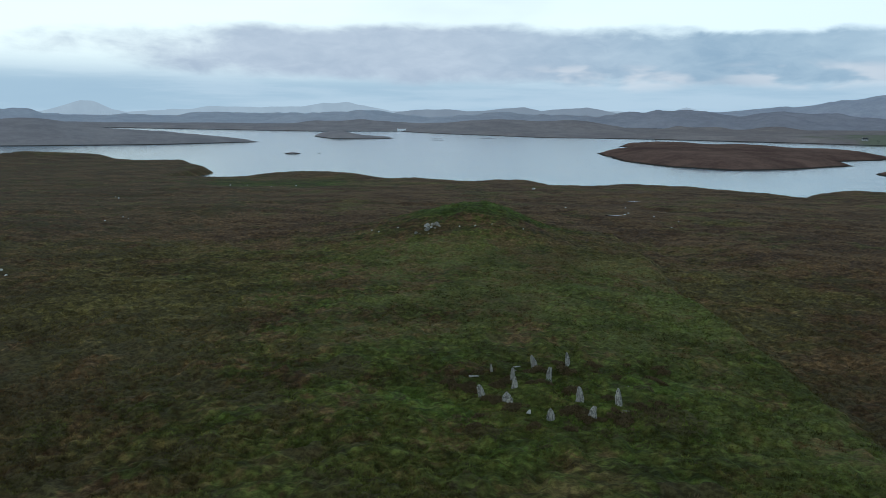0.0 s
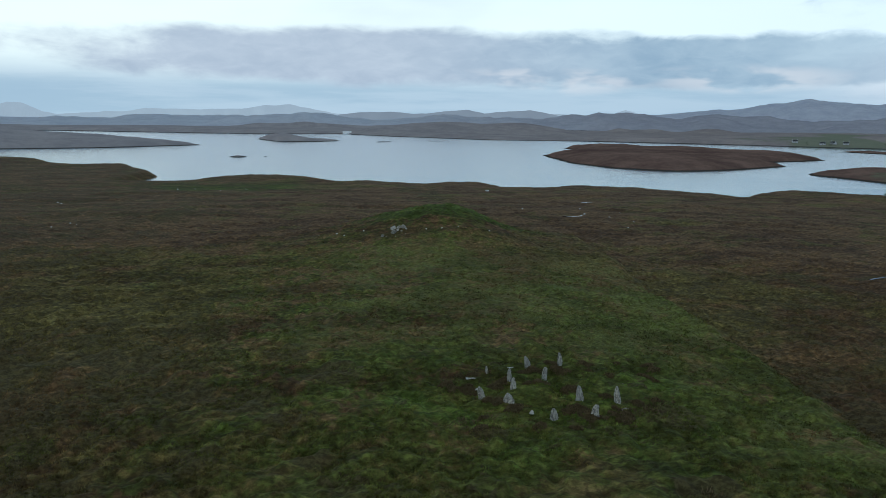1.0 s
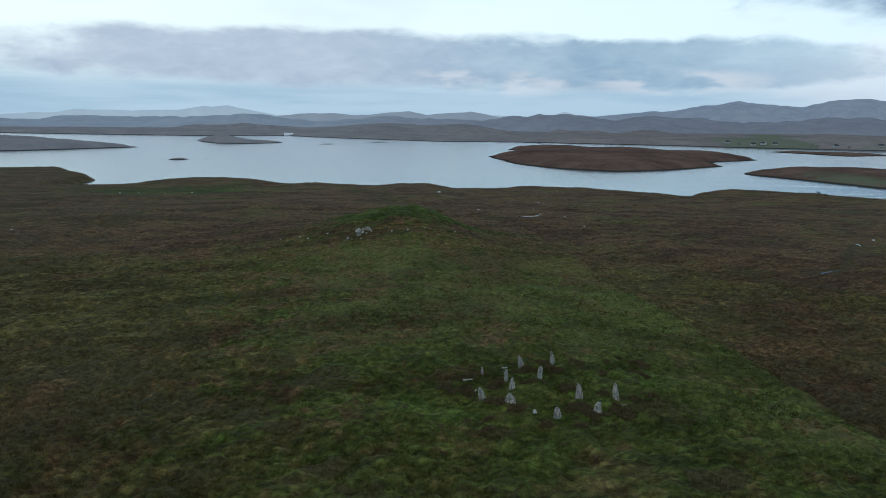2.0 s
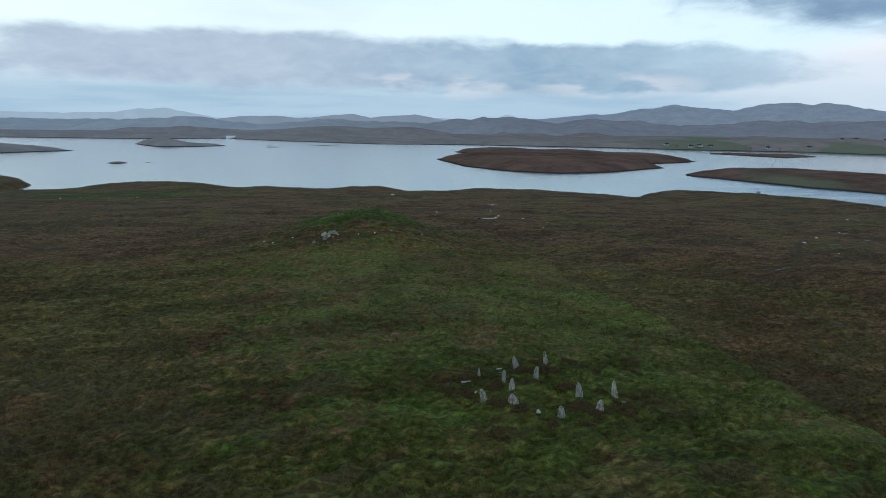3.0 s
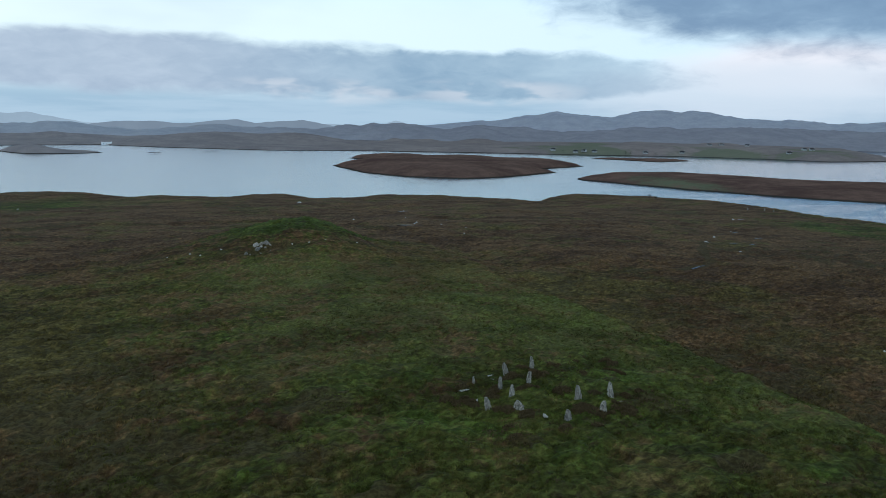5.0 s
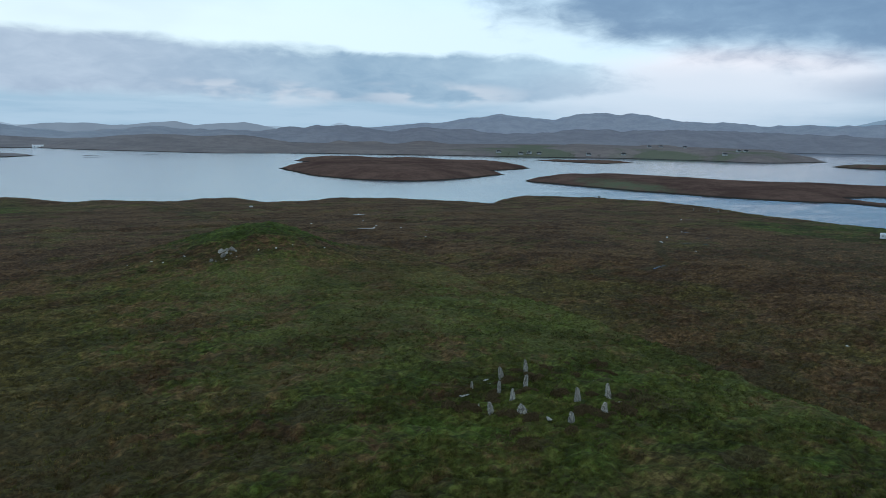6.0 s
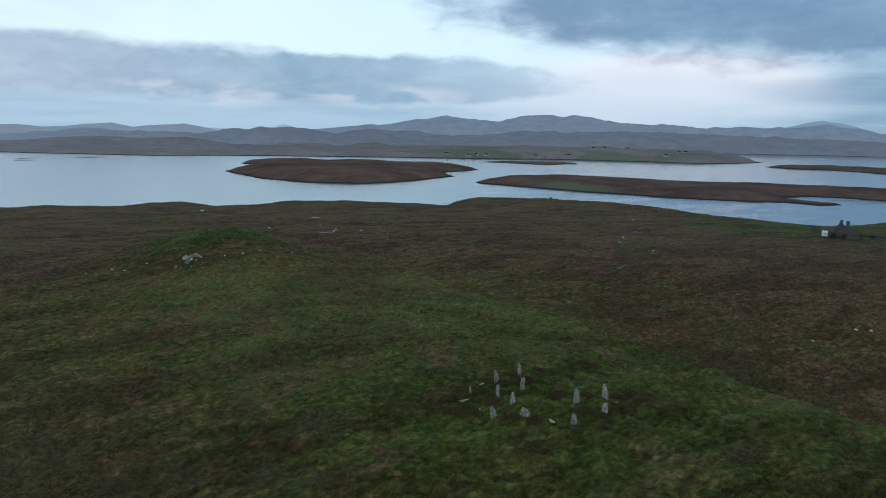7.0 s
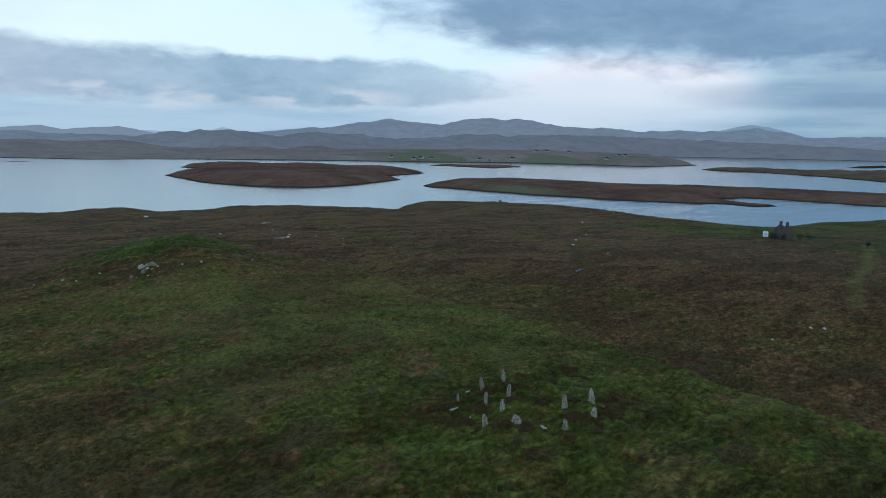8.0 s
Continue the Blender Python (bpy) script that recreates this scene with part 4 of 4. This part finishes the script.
def stuff_mesh(name, verts, turf, mat, words, category):
    """Triangles, three points each, joined into one object."""
    count = len(verts)
    mesh = bpy.data.meshes.new(name)
    mesh.vertices.add(count)
    mesh.vertices.foreach_set("co", verts.astype(np.float32).ravel())
    mesh.loops.add(count)
    mesh.loops.foreach_set("vertex_index", np.arange(count, dtype=np.int32))
    mesh.polygons.add(count // 3)
    mesh.polygons.foreach_set("loop_start", np.arange(0, count, 3, dtype=np.int32))
    mesh.polygons.foreach_set("loop_total", np.full(count // 3, 3, dtype=np.int32))
    if turf is not None:
        mesh.attributes.new("turf", "FLOAT", "POINT").data.foreach_set("value", turf.astype(np.float32))
    mesh.update(calc_edges=True)
    mesh.materials.append(mat)
    return tagged(new(name, mesh), words, category, kind="stuff")


def blades(base, z, per, spread, tall, wide, rng):
    """Leaning blades round each base point: per triangles each."""
    n = len(base)
    a = rng.uniform(0, 2 * np.pi, (n, per))
    r = spread[:, None] * np.sqrt(rng.uniform(0, 1, (n, per)))
    bx, by = base[:, 0:1] + r * np.cos(a), base[:, 1:2] + r * np.sin(a)
    h = tall[:, None] * rng.uniform(0.5, 1.0, (n, per))
    lean = rng.uniform(0.2, 0.8, (n, per)) * h
    w = wide * rng.uniform(0.6, 1.3, (n, per))
    s = rng.uniform(0, 2 * np.pi, (n, per))
    foot = np.repeat(z[:, None] - 0.06, per, 1)
    left = np.stack([bx - w * np.cos(s), by - w * np.sin(s), foot], -1)
    right = np.stack([bx + w * np.cos(s), by + w * np.sin(s), foot], -1)
    tip = np.stack([bx + lean * np.cos(a) + 0.1 * h, by + lean * np.sin(a), foot + h], -1)
    return np.stack([left, right, tip], 2).reshape(-1, 3)


def build_grass():
    rng = np.random.default_rng(7)
    n = 80000
    r = np.exp(rng.uniform(math.log(44), math.log(210), n))
    a = np.radians(rng.uniform(-46, 80, n))
    p = np.stack([EYE_X + r * np.sin(a), EYE_Y + r * np.cos(a)], -1)
    drift = fbm(p[:, 0], p[:, 1], 5.0, 3, 33)
    p = p[drift > -0.12]
    z, land = surface(p)
    p, z = p[land == 1], z[land == 1]
    size = rng.uniform(0.6, 1.3, len(p)) * (0.8 + np.hypot(p[:, 0] - EYE_X, p[:, 1] - EYE_Y) / 200)
    per = 7
    turf = np.repeat(turf_cover(p[:, 0], p[:, 1], np.ones(len(p), int)), per * 3)
    stuff_mesh("moor_grass", blades(p, z, per, 0.32 * size, 0.22 * size, 0.07, rng), turf, TUFT, "tufts of rough moor grass, green and straw coloured", "grass")


MOUNDS = [(14.1, 77.5), (11.7, 75.1), (14.7, 73.8), (11.3, 70.5), (14.0, 68.6), (3.0, 71.4), (3.6, 69.6), (5.8, 66.2), (7.6, 64.3), (7.0, 71.8), (17.6, 67.8), (19.7, 73.5), (23.9, 72.4),
          (20.3, 65.2), (16.8, 61.5), (14.8, 61.6), (12.9, 63.0), (22.7, 77.7), (25.5, 75.7), (4.1, 73.8)]


def domes(places, rng):
    """Cushions of heather: sprigs set all over low uneven domes."""
    out = []
    for x, y in places:
        for _ in range(rng.integers(1, 3)):
            cx, cy, wide = x + rng.normal(0, 0.5), y + rng.normal(0, 0.4), rng.uniform(0.35, 0.75)
            count = int(240 * wide)
            a, f = rng.uniform(0, 2 * np.pi, count), np.sqrt(rng.uniform(0, 1, count))
            p = np.stack([cx + 1.25 * wide * f * np.cos(a), cy + wide * f * np.sin(a)], -1)
            z, _ = surface(p)
            z = z + 0.50 * wide * np.sqrt(np.maximum(1 - f * f, 0)) * rng.uniform(0.75, 1.1, count)
            out.append(blades(p, z, 3, np.full(count, 0.10), np.full(count, 0.20), 0.07, rng))
    return np.concatenate(out)


def build_heather():
    rng = np.random.default_rng(11)
    near = np.array([(3.0, 70.7), (1.9, 69.9), (3.4, 61.8), (4.3, 59.8), (8.3, 60.4), (11.3, 59.4), (7.6, 64.4), (5.6, 66.4), (11.2, 70.3), (13.7, 68.5), (14.4, 73.8), (11.4, 74.7),
                     (18.0, 76.8), (22.0, 65.5), (20.7, 62.0), (17.5, 63.0), (14.5, 61.2), (13.0, 63.3), (17.3, 74.5), (6.7, 70.9)])
    near = np.concatenate([near, np.array(MOUNDS)])
    clumps = np.concatenate([near + rng.normal(0, s, near.shape) for s in (0.5, 0.9)] + [near[[13, 14, 0, 2]] + rng.normal(0, 1.2, (4, 2)) for _ in range(8)])
    n = 6000
    r = np.exp(rng.uniform(math.log(44), math.log(230), n))
    a = np.radians(rng.uniform(-46, 80, n))
    wide = np.stack([EYE_X + r * np.sin(a), EYE_Y + r * np.cos(a)], -1)
    keep = fbm(wide[:, 0], wide[:, 1], 14.0, 4, 35) + 0.35 * fbm(wide[:, 0], wide[:, 1], 60.0, 2, 36) - 0.5 * turf_cover(wide[:, 0], wide[:, 1], np.ones(n, int)) > 0.02
    wide = wide[keep]
    p = np.concatenate([clumps, wide])
    z, land = surface(p)
    p, z = p[land == 1], z[land == 1]
    size = rng.uniform(0.5, 1.2, len(p))
    stuff_mesh("heather", np.concatenate([blades(p, z, 34, 0.50 * size, 0.33 * size, 0.06, rng), domes(near, rng)]), None, HEATHER, "dark brown heather clumps in the grass", "heather")


build_grass()
build_heather()


# ---- buildings ----
def box(sx, sy, sz, at=(0, 0, 0)):
    bm = bmesh.new()
    bmesh.ops.create_cube(bm, size=1)
    for v in bm.verts:
        v.co = Vector((v.co.x * sx + at[0], v.co.y * sy + at[1], (v.co.z + 0.5) * sz + at[2]))
    return bm


def gable(width, thick, eaves, ridge, at_x):
    """An end wall across the house, with its pointed top."""
    bm = bmesh.new()
    shape = [(-width / 2, -0.8), (width / 2, -0.8), (width / 2, eaves), (0, ridge), (-width / 2, eaves)]
    a = [bm.verts.new((at_x - thick / 2, y, z)) for y, z in shape]
    b = [bm.verts.new((at_x + thick / 2, y, z)) for y, z in shape]
    bm.faces.new(a[::-1])
    bm.faces.new(b)
    for k in range(5):
        bm.faces.new((a[k], a[(k + 1) % 5], b[(k + 1) % 5], b[k]))
    return bm


def roof_side(length, width, eaves, ridge, side, over=0.25):
    bm = bmesh.new()
    slope = (ridge - eaves) / (width / 2)
    y0, z0 = width / 2 + over, eaves - over * slope
    pts = [(0, ridge + 0.03), (y0, z0 + 0.03), (y0, z0 + 0.16), (0, ridge + 0.18)]
    a = [bm.verts.new((-length / 2, side * y, z)) for y, z in pts]
    b = [bm.verts.new((length / 2, side * y, z)) for y, z in pts]
    for k in range(4):
        bm.faces.new((a[k], a[(k + 1) % 4], b[(k + 1) % 4], b[k]))
    bm.faces.new(a[::-1])
    bm.faces.new(b)
    bmesh.ops.recalc_face_normals(bm, faces=bm.faces)
    return bm


def house(name, length, width, eaves, ridge, wall, roof, words):
    ob = new(name)
    for side in (-1, 1):
        link("side_wall", box(length - 0.9, 0.5, eaves + 0.8, (0, side * (width / 2 - 0.25), -0.8)), wall, ob)
        link("gable_wall", gable(width, 0.45, eaves, ridge, side * (length / 2 - 0.23)), wall, ob)
        chimney = link("chimney", box(0.9, 1.1, 1.7, (side * (length / 2 - 0.48), 0, ridge - 0.35)), wall, ob)
        link("chimney_cap", box(1.1, 1.3, 0.18, (side * (length / 2 - 0.48), 0, ridge + 1.354)), SLATE, chimney)
        link("roof_slope", roof_side(length + 0.1, width, eaves, ridge, side), roof, ob)
        for k in (-1, 0, 1):
            opening = "door" if (k == 0 and side < 0) else "window"
            low, tall, wide = (0.0, 2.0, 0.95) if opening == "door" else (1.0, 1.3, 0.9)
            link(opening, box(wide, 0.08, tall, (k * length * 0.3, side * (width / 2 + 0.01), low)), WINDOW, ob)
    return tagged(ob, words, "house")


def ragged_wall(length, thick, tall, drop, seed):
    """A rubble wall along x whose broken top rises and falls from stone to stone."""
    rnd = random.Random(seed)
    bm = bmesh.new()
    count = int(length / 0.45)
    cols = []
    level = tall
    for k in range(count + 1):
        x = -length / 2 + length * k / count
        level = min(tall, max(tall - drop, level + rnd.uniform(-0.4, 0.4)))
        y = rnd.uniform(-0.05, 0.05)
        cols.append([bm.verts.new((x, y - thick / 2, -0.8)), bm.verts.new((x, y - thick / 2, level)), bm.verts.new((x, y + thick / 2, level + rnd.uniform(-0.1, 0.1))), bm.verts.new((x, y + thick / 2, -0.8))])
    for a, b in zip(cols, cols[1:]):
        for k in range(4):
            bm.faces.new((a[k], b[k], b[(k + 1) % 4], a[(k + 1) % 4]))
    bm.faces.new(cols[0])
    bm.faces.new(cols[-1][::-1])
    bmesh.ops.recalc_face_normals(bm, faces=bm.faces)
    return bm


def rough_gable(width, thick, eaves, ridge, at_x, seed):
    """A broken end wall, its slopes stepped stone by stone."""
    rnd = random.Random(seed)
    bm = bmesh.new()
    shape = [(-width / 2, -0.8), (width / 2, -0.8)]
    for k in range(9):
        f = k / 8
        y = width / 2 * (1 - 2 * f)
        z = eaves + (ridge - eaves) * (1 - abs(1 - 2 * f)) + rnd.uniform(-0.45, 0.1)
        shape.append((y, z))
    a = [bm.verts.new((at_x - thick / 2, y, z)) for y, z in shape]
    b = [bm.verts.new((at_x + thick / 2, y, z)) for y, z in shape]
    bm.faces.new(a[::-1])
    bm.faces.new(b)
    for k in range(len(shape)):
        bm.faces.new((a[k], a[(k + 1) % len(shape)], b[(k + 1) % len(shape)], b[k]))
    bmesh.ops.recalc_face_normals(bm, faces=bm.faces)
    return bm


ruin = new("ruined_house")
for side in (-1, 1):
    wall_ = link("side_wall", ragged_wall(8.0, 0.55, 4.2, 1.5 if side < 0 else 0.9, 20 + side), RUBBLE, ruin)
    wall_.location = (0, side * 2.4, 0)
    for k in (-1, 1):
        link("window", box(0.8, 0.08, 1.0, (k * 2.6, side * 0.31, 0.9)), WINDOW, wall_)
    if side < 0:
        link("doorway", box(0.95, 0.08, 1.85, (0, side * 0.31, 0)), WINDOW, wall_)
    link("gable_wall", rough_gable(5.4, 0.5, 4.1, 6.6, side * 4.25, 30 + side), RUBBLE, ruin)
    link("chimney", box(0.85, 1.1, 1.6 if side < 0 else 1.2, (side * 4.25, 0.1 * side, 6.2)), RUBBLE, ruin, "square rubble chimney stack")
link("fallen_rubble", boulder(3.2, 0.4, 77), RUBBLE, ruin, "heap of fallen wall stones").location = (1.2, 0.2, 0.3)
link("rafter", box(0.2, 4.9, 0.22, (-2.4, 0, 3.0)), BARK, ruin, "grey weathered roof timber")
tagged(ruin, "dark roofless stone house with two chimneys by the shore", "ruin")
ruin.matrix_world = pose(262.9, 169.8, height_at(262.9, 169.8) + 0.1, 0, 0, 43)

caravan = new("caravan")
body = link("body", box(3.9, 2.2, 1.9, (0, 0, 0.55)), PANEL, caravan)
link("roof", box(3.7, 2.0, 0.14, (0, 0, 2.452)), PANEL, caravan)
for side in (-1, 1):
    link("side_window", box(0.9, 0.04, 0.5, (0, side * 1.115, 1.45)), WINDOW, caravan)
    link("end_window", box(0.04, 0.8, 0.45, (side * 1.965, 0, 1.45)), PALE_PANE, caravan)
    wheel = bmesh.new()
    bmesh.ops.create_cone(wheel, cap_ends=True, segments=20, radius1=0.34, radius2=0.34, depth=0.2, matrix=pose(0, side * 1.0, 0.34, 90, 0, 0))
    link("wheel", wheel, RUBBER, caravan)
caravan.matrix_world = pose(262.6, 177.6, height_at(262.6, 177.6), 0, 0, 30)
tagged(caravan, "small white caravan parked beside the ruined house", "caravan")

# crofts and houses across the loch: place, length, turn
croft = house("croft_house", 10.0, 6.0, 2.5, 4.6, WHITEWASH, SLATE, "small white croft house with a slate roof across the loch")
tagged(croft, group="houses across the loch")
FAR_HOUSES = [(803, 1322, 20), (838, 1288, 25), (855, 1281, 70), (874, 1271, 35), (972, 1224, 20), (1050, 1200, 40), (1279, 1360, 15), (1344, 1385, 30), (1181, 1040, 30), (1324, 1124, 10), (1338, 1116, 30), (1350, 1308, 50)]
for n_, (hx, hy, turn) in enumerate(FAR_HOUSES):
    m = pose(hx, hy, height_at(hx, hy) + 0.3, 0, 0, -turn)
    if n_ == 0:
        croft.matrix_world = m
    else:
        copy_thing(croft, m)
mill = house("white_building", 22.0, 8.0, 3.4, 5.6, PANEL, PANEL, "long white building standing on the far shore")
mill.matrix_world = pose(-86, 1822, height_at(-86, 1822) + 0.3, 0, 0, 5)


# ---- dyke and shrubs ----
def dyke(points, tall):
    """A low drystone wall along a line, of lumpy blocks in two courses."""
    rnd = random.Random(5)
    bm = bmesh.new()
    for (ax, ay), (bx, by) in zip(points, points[1:]):
        run = math.hypot(bx - ax, by - ay)
        count = max(2, int(run / 0.9))
        for k in range(count):
            f = (k + 0.5) / count
            x, y = ax + (bx - ax) * f, ay + (by - ay) * f
            z = height_at(x, y)
            for course in range(2):
                m = pose(x, y, z + tall * (0.2 + 0.42 * course), rnd.uniform(-6, 6), rnd.uniform(-6, 6), math.degrees(math.atan2(by - ay, bx - ax)) + rnd.uniform(-5, 5))
                bmesh.ops.create_cube(bm, size=1, matrix=m @ Matrix.Diagonal((0.98, rnd.uniform(0.5, 0.7), tall * 0.52, 1)))
    return bm


tagged(link("drystone_dyke", dyke([(297, 181), (291, 162), (289, 147), (301, 148), (318, 142)], 0.4), RUBBLE), "low grey drystone dyke round the croft field", "stone wall")


def shrub(tall, wide, seed, leaves=420):
    """Bare stems that fork, with many small leaf clusters in uneven lumps."""
    rnd = random.Random(seed)
    ob = new("shrub")
    stems = bmesh.new()
    tips = []
    for k in range(7):
        a, lean = rnd.uniform(0, 6.28), rnd.uniform(0.1, 0.5)
        foot, head = Vector((0.1 * math.cos(a), 0.1 * math.sin(a), -0.2)), Vector((wide * lean * math.cos(a), wide * lean * math.sin(a), tall * rnd.uniform(0.55, 0.9)))
        turn = (head - foot).to_track_quat("Z", "Y").to_matrix().to_4x4()
        bmesh.ops.create_cone(stems, cap_ends=True, segments=6, radius1=0.07, radius2=0.02, depth=(head - foot).length, matrix=Matrix.Translation((head + foot) / 2) @ turn)
        tips.append(head)
    link("stem", stems, BARK, ob)
    crown = bmesh.new()
    for _ in range(leaves):
        c = rnd.choice(tips)
        p = c + Vector((rnd.gauss(0, 0.18 * wide), rnd.gauss(0, 0.18 * wide), rnd.gauss(0, 0.13 * tall)))
        p.z = max(p.z, 0.1)
        s = rnd.uniform(0.10, 0.22)
        q = [p + Vector((rnd.uniform(-s, s), rnd.uniform(-s, s), rnd.uniform(-s, s))) for _ in range(3)]
        crown.faces.new([crown.verts.new(v) for v in q])
    link("crown", crown, LEAF, ob)
    return tagged(ob, "low dark wind-bent shrub", "shrub")


SHRUBS = [(285, 381, 2.6, 2.4), (288.5, 378, 1.8, 2.0), (256.5, 172, 2.6, 3.6), (258, 166.5, 2.2, 3.4), (254.5, 169, 1.6, 3.0), (265, 163.5, 2.4, 4.0), (269, 161, 1.8, 3.6), (251, 131, 2.6, 2.0)]
for n_, (bx, by, tall, wide) in enumerate(SHRUBS):
    ob = shrub(tall, wide, 700 + n_)
    ob.matrix_world = pose(bx, by, height_at(bx, by))

# wind-bent trees among the crofts and on the bay island: place, height
FAR_TREES = [(815, 1300, 5.0), (846, 1276, 4.5), (930, 1236, 5.5), (938, 1232, 4.5), (985, 1205, 5.0), (1300, 1350, 5.0), (1172, 640, 4.0), (1180, 628, 5.0), (1188, 620, 4.0)]
for n_, (bx, by, tall) in enumerate(FAR_TREES):
    ob = shrub(tall * 1.4, tall * 1.5, 800 + n_, 600)
    ob.name = "tree"
    ob.matrix_world = pose(bx, by, height_at(bx, by))
    tagged(ob, "dark wind-bent tree in a sheltered spot", "tree", "trees beyond the loch")

# upright stones left from an old gateway above the shore: place, height
for n_, (bx, by, tall) in enumerate([(297, 309, 2.0), (307, 306, 1.7), (306.5, 299, 1.3)]):
    ob = link("stone_post", slab(tall, 0.75, 0.5, 900 + n_, 0.7, 0.1, rings=6, sides=10), GNEISS)
    ob.matrix_world = pose(bx, by, height_at(bx, by) - 0.05, 0, 4 * n_ - 4, 30 * n_)
    tagged(ob, "grey upright stone post above the shore", "stone post", "old gateway")
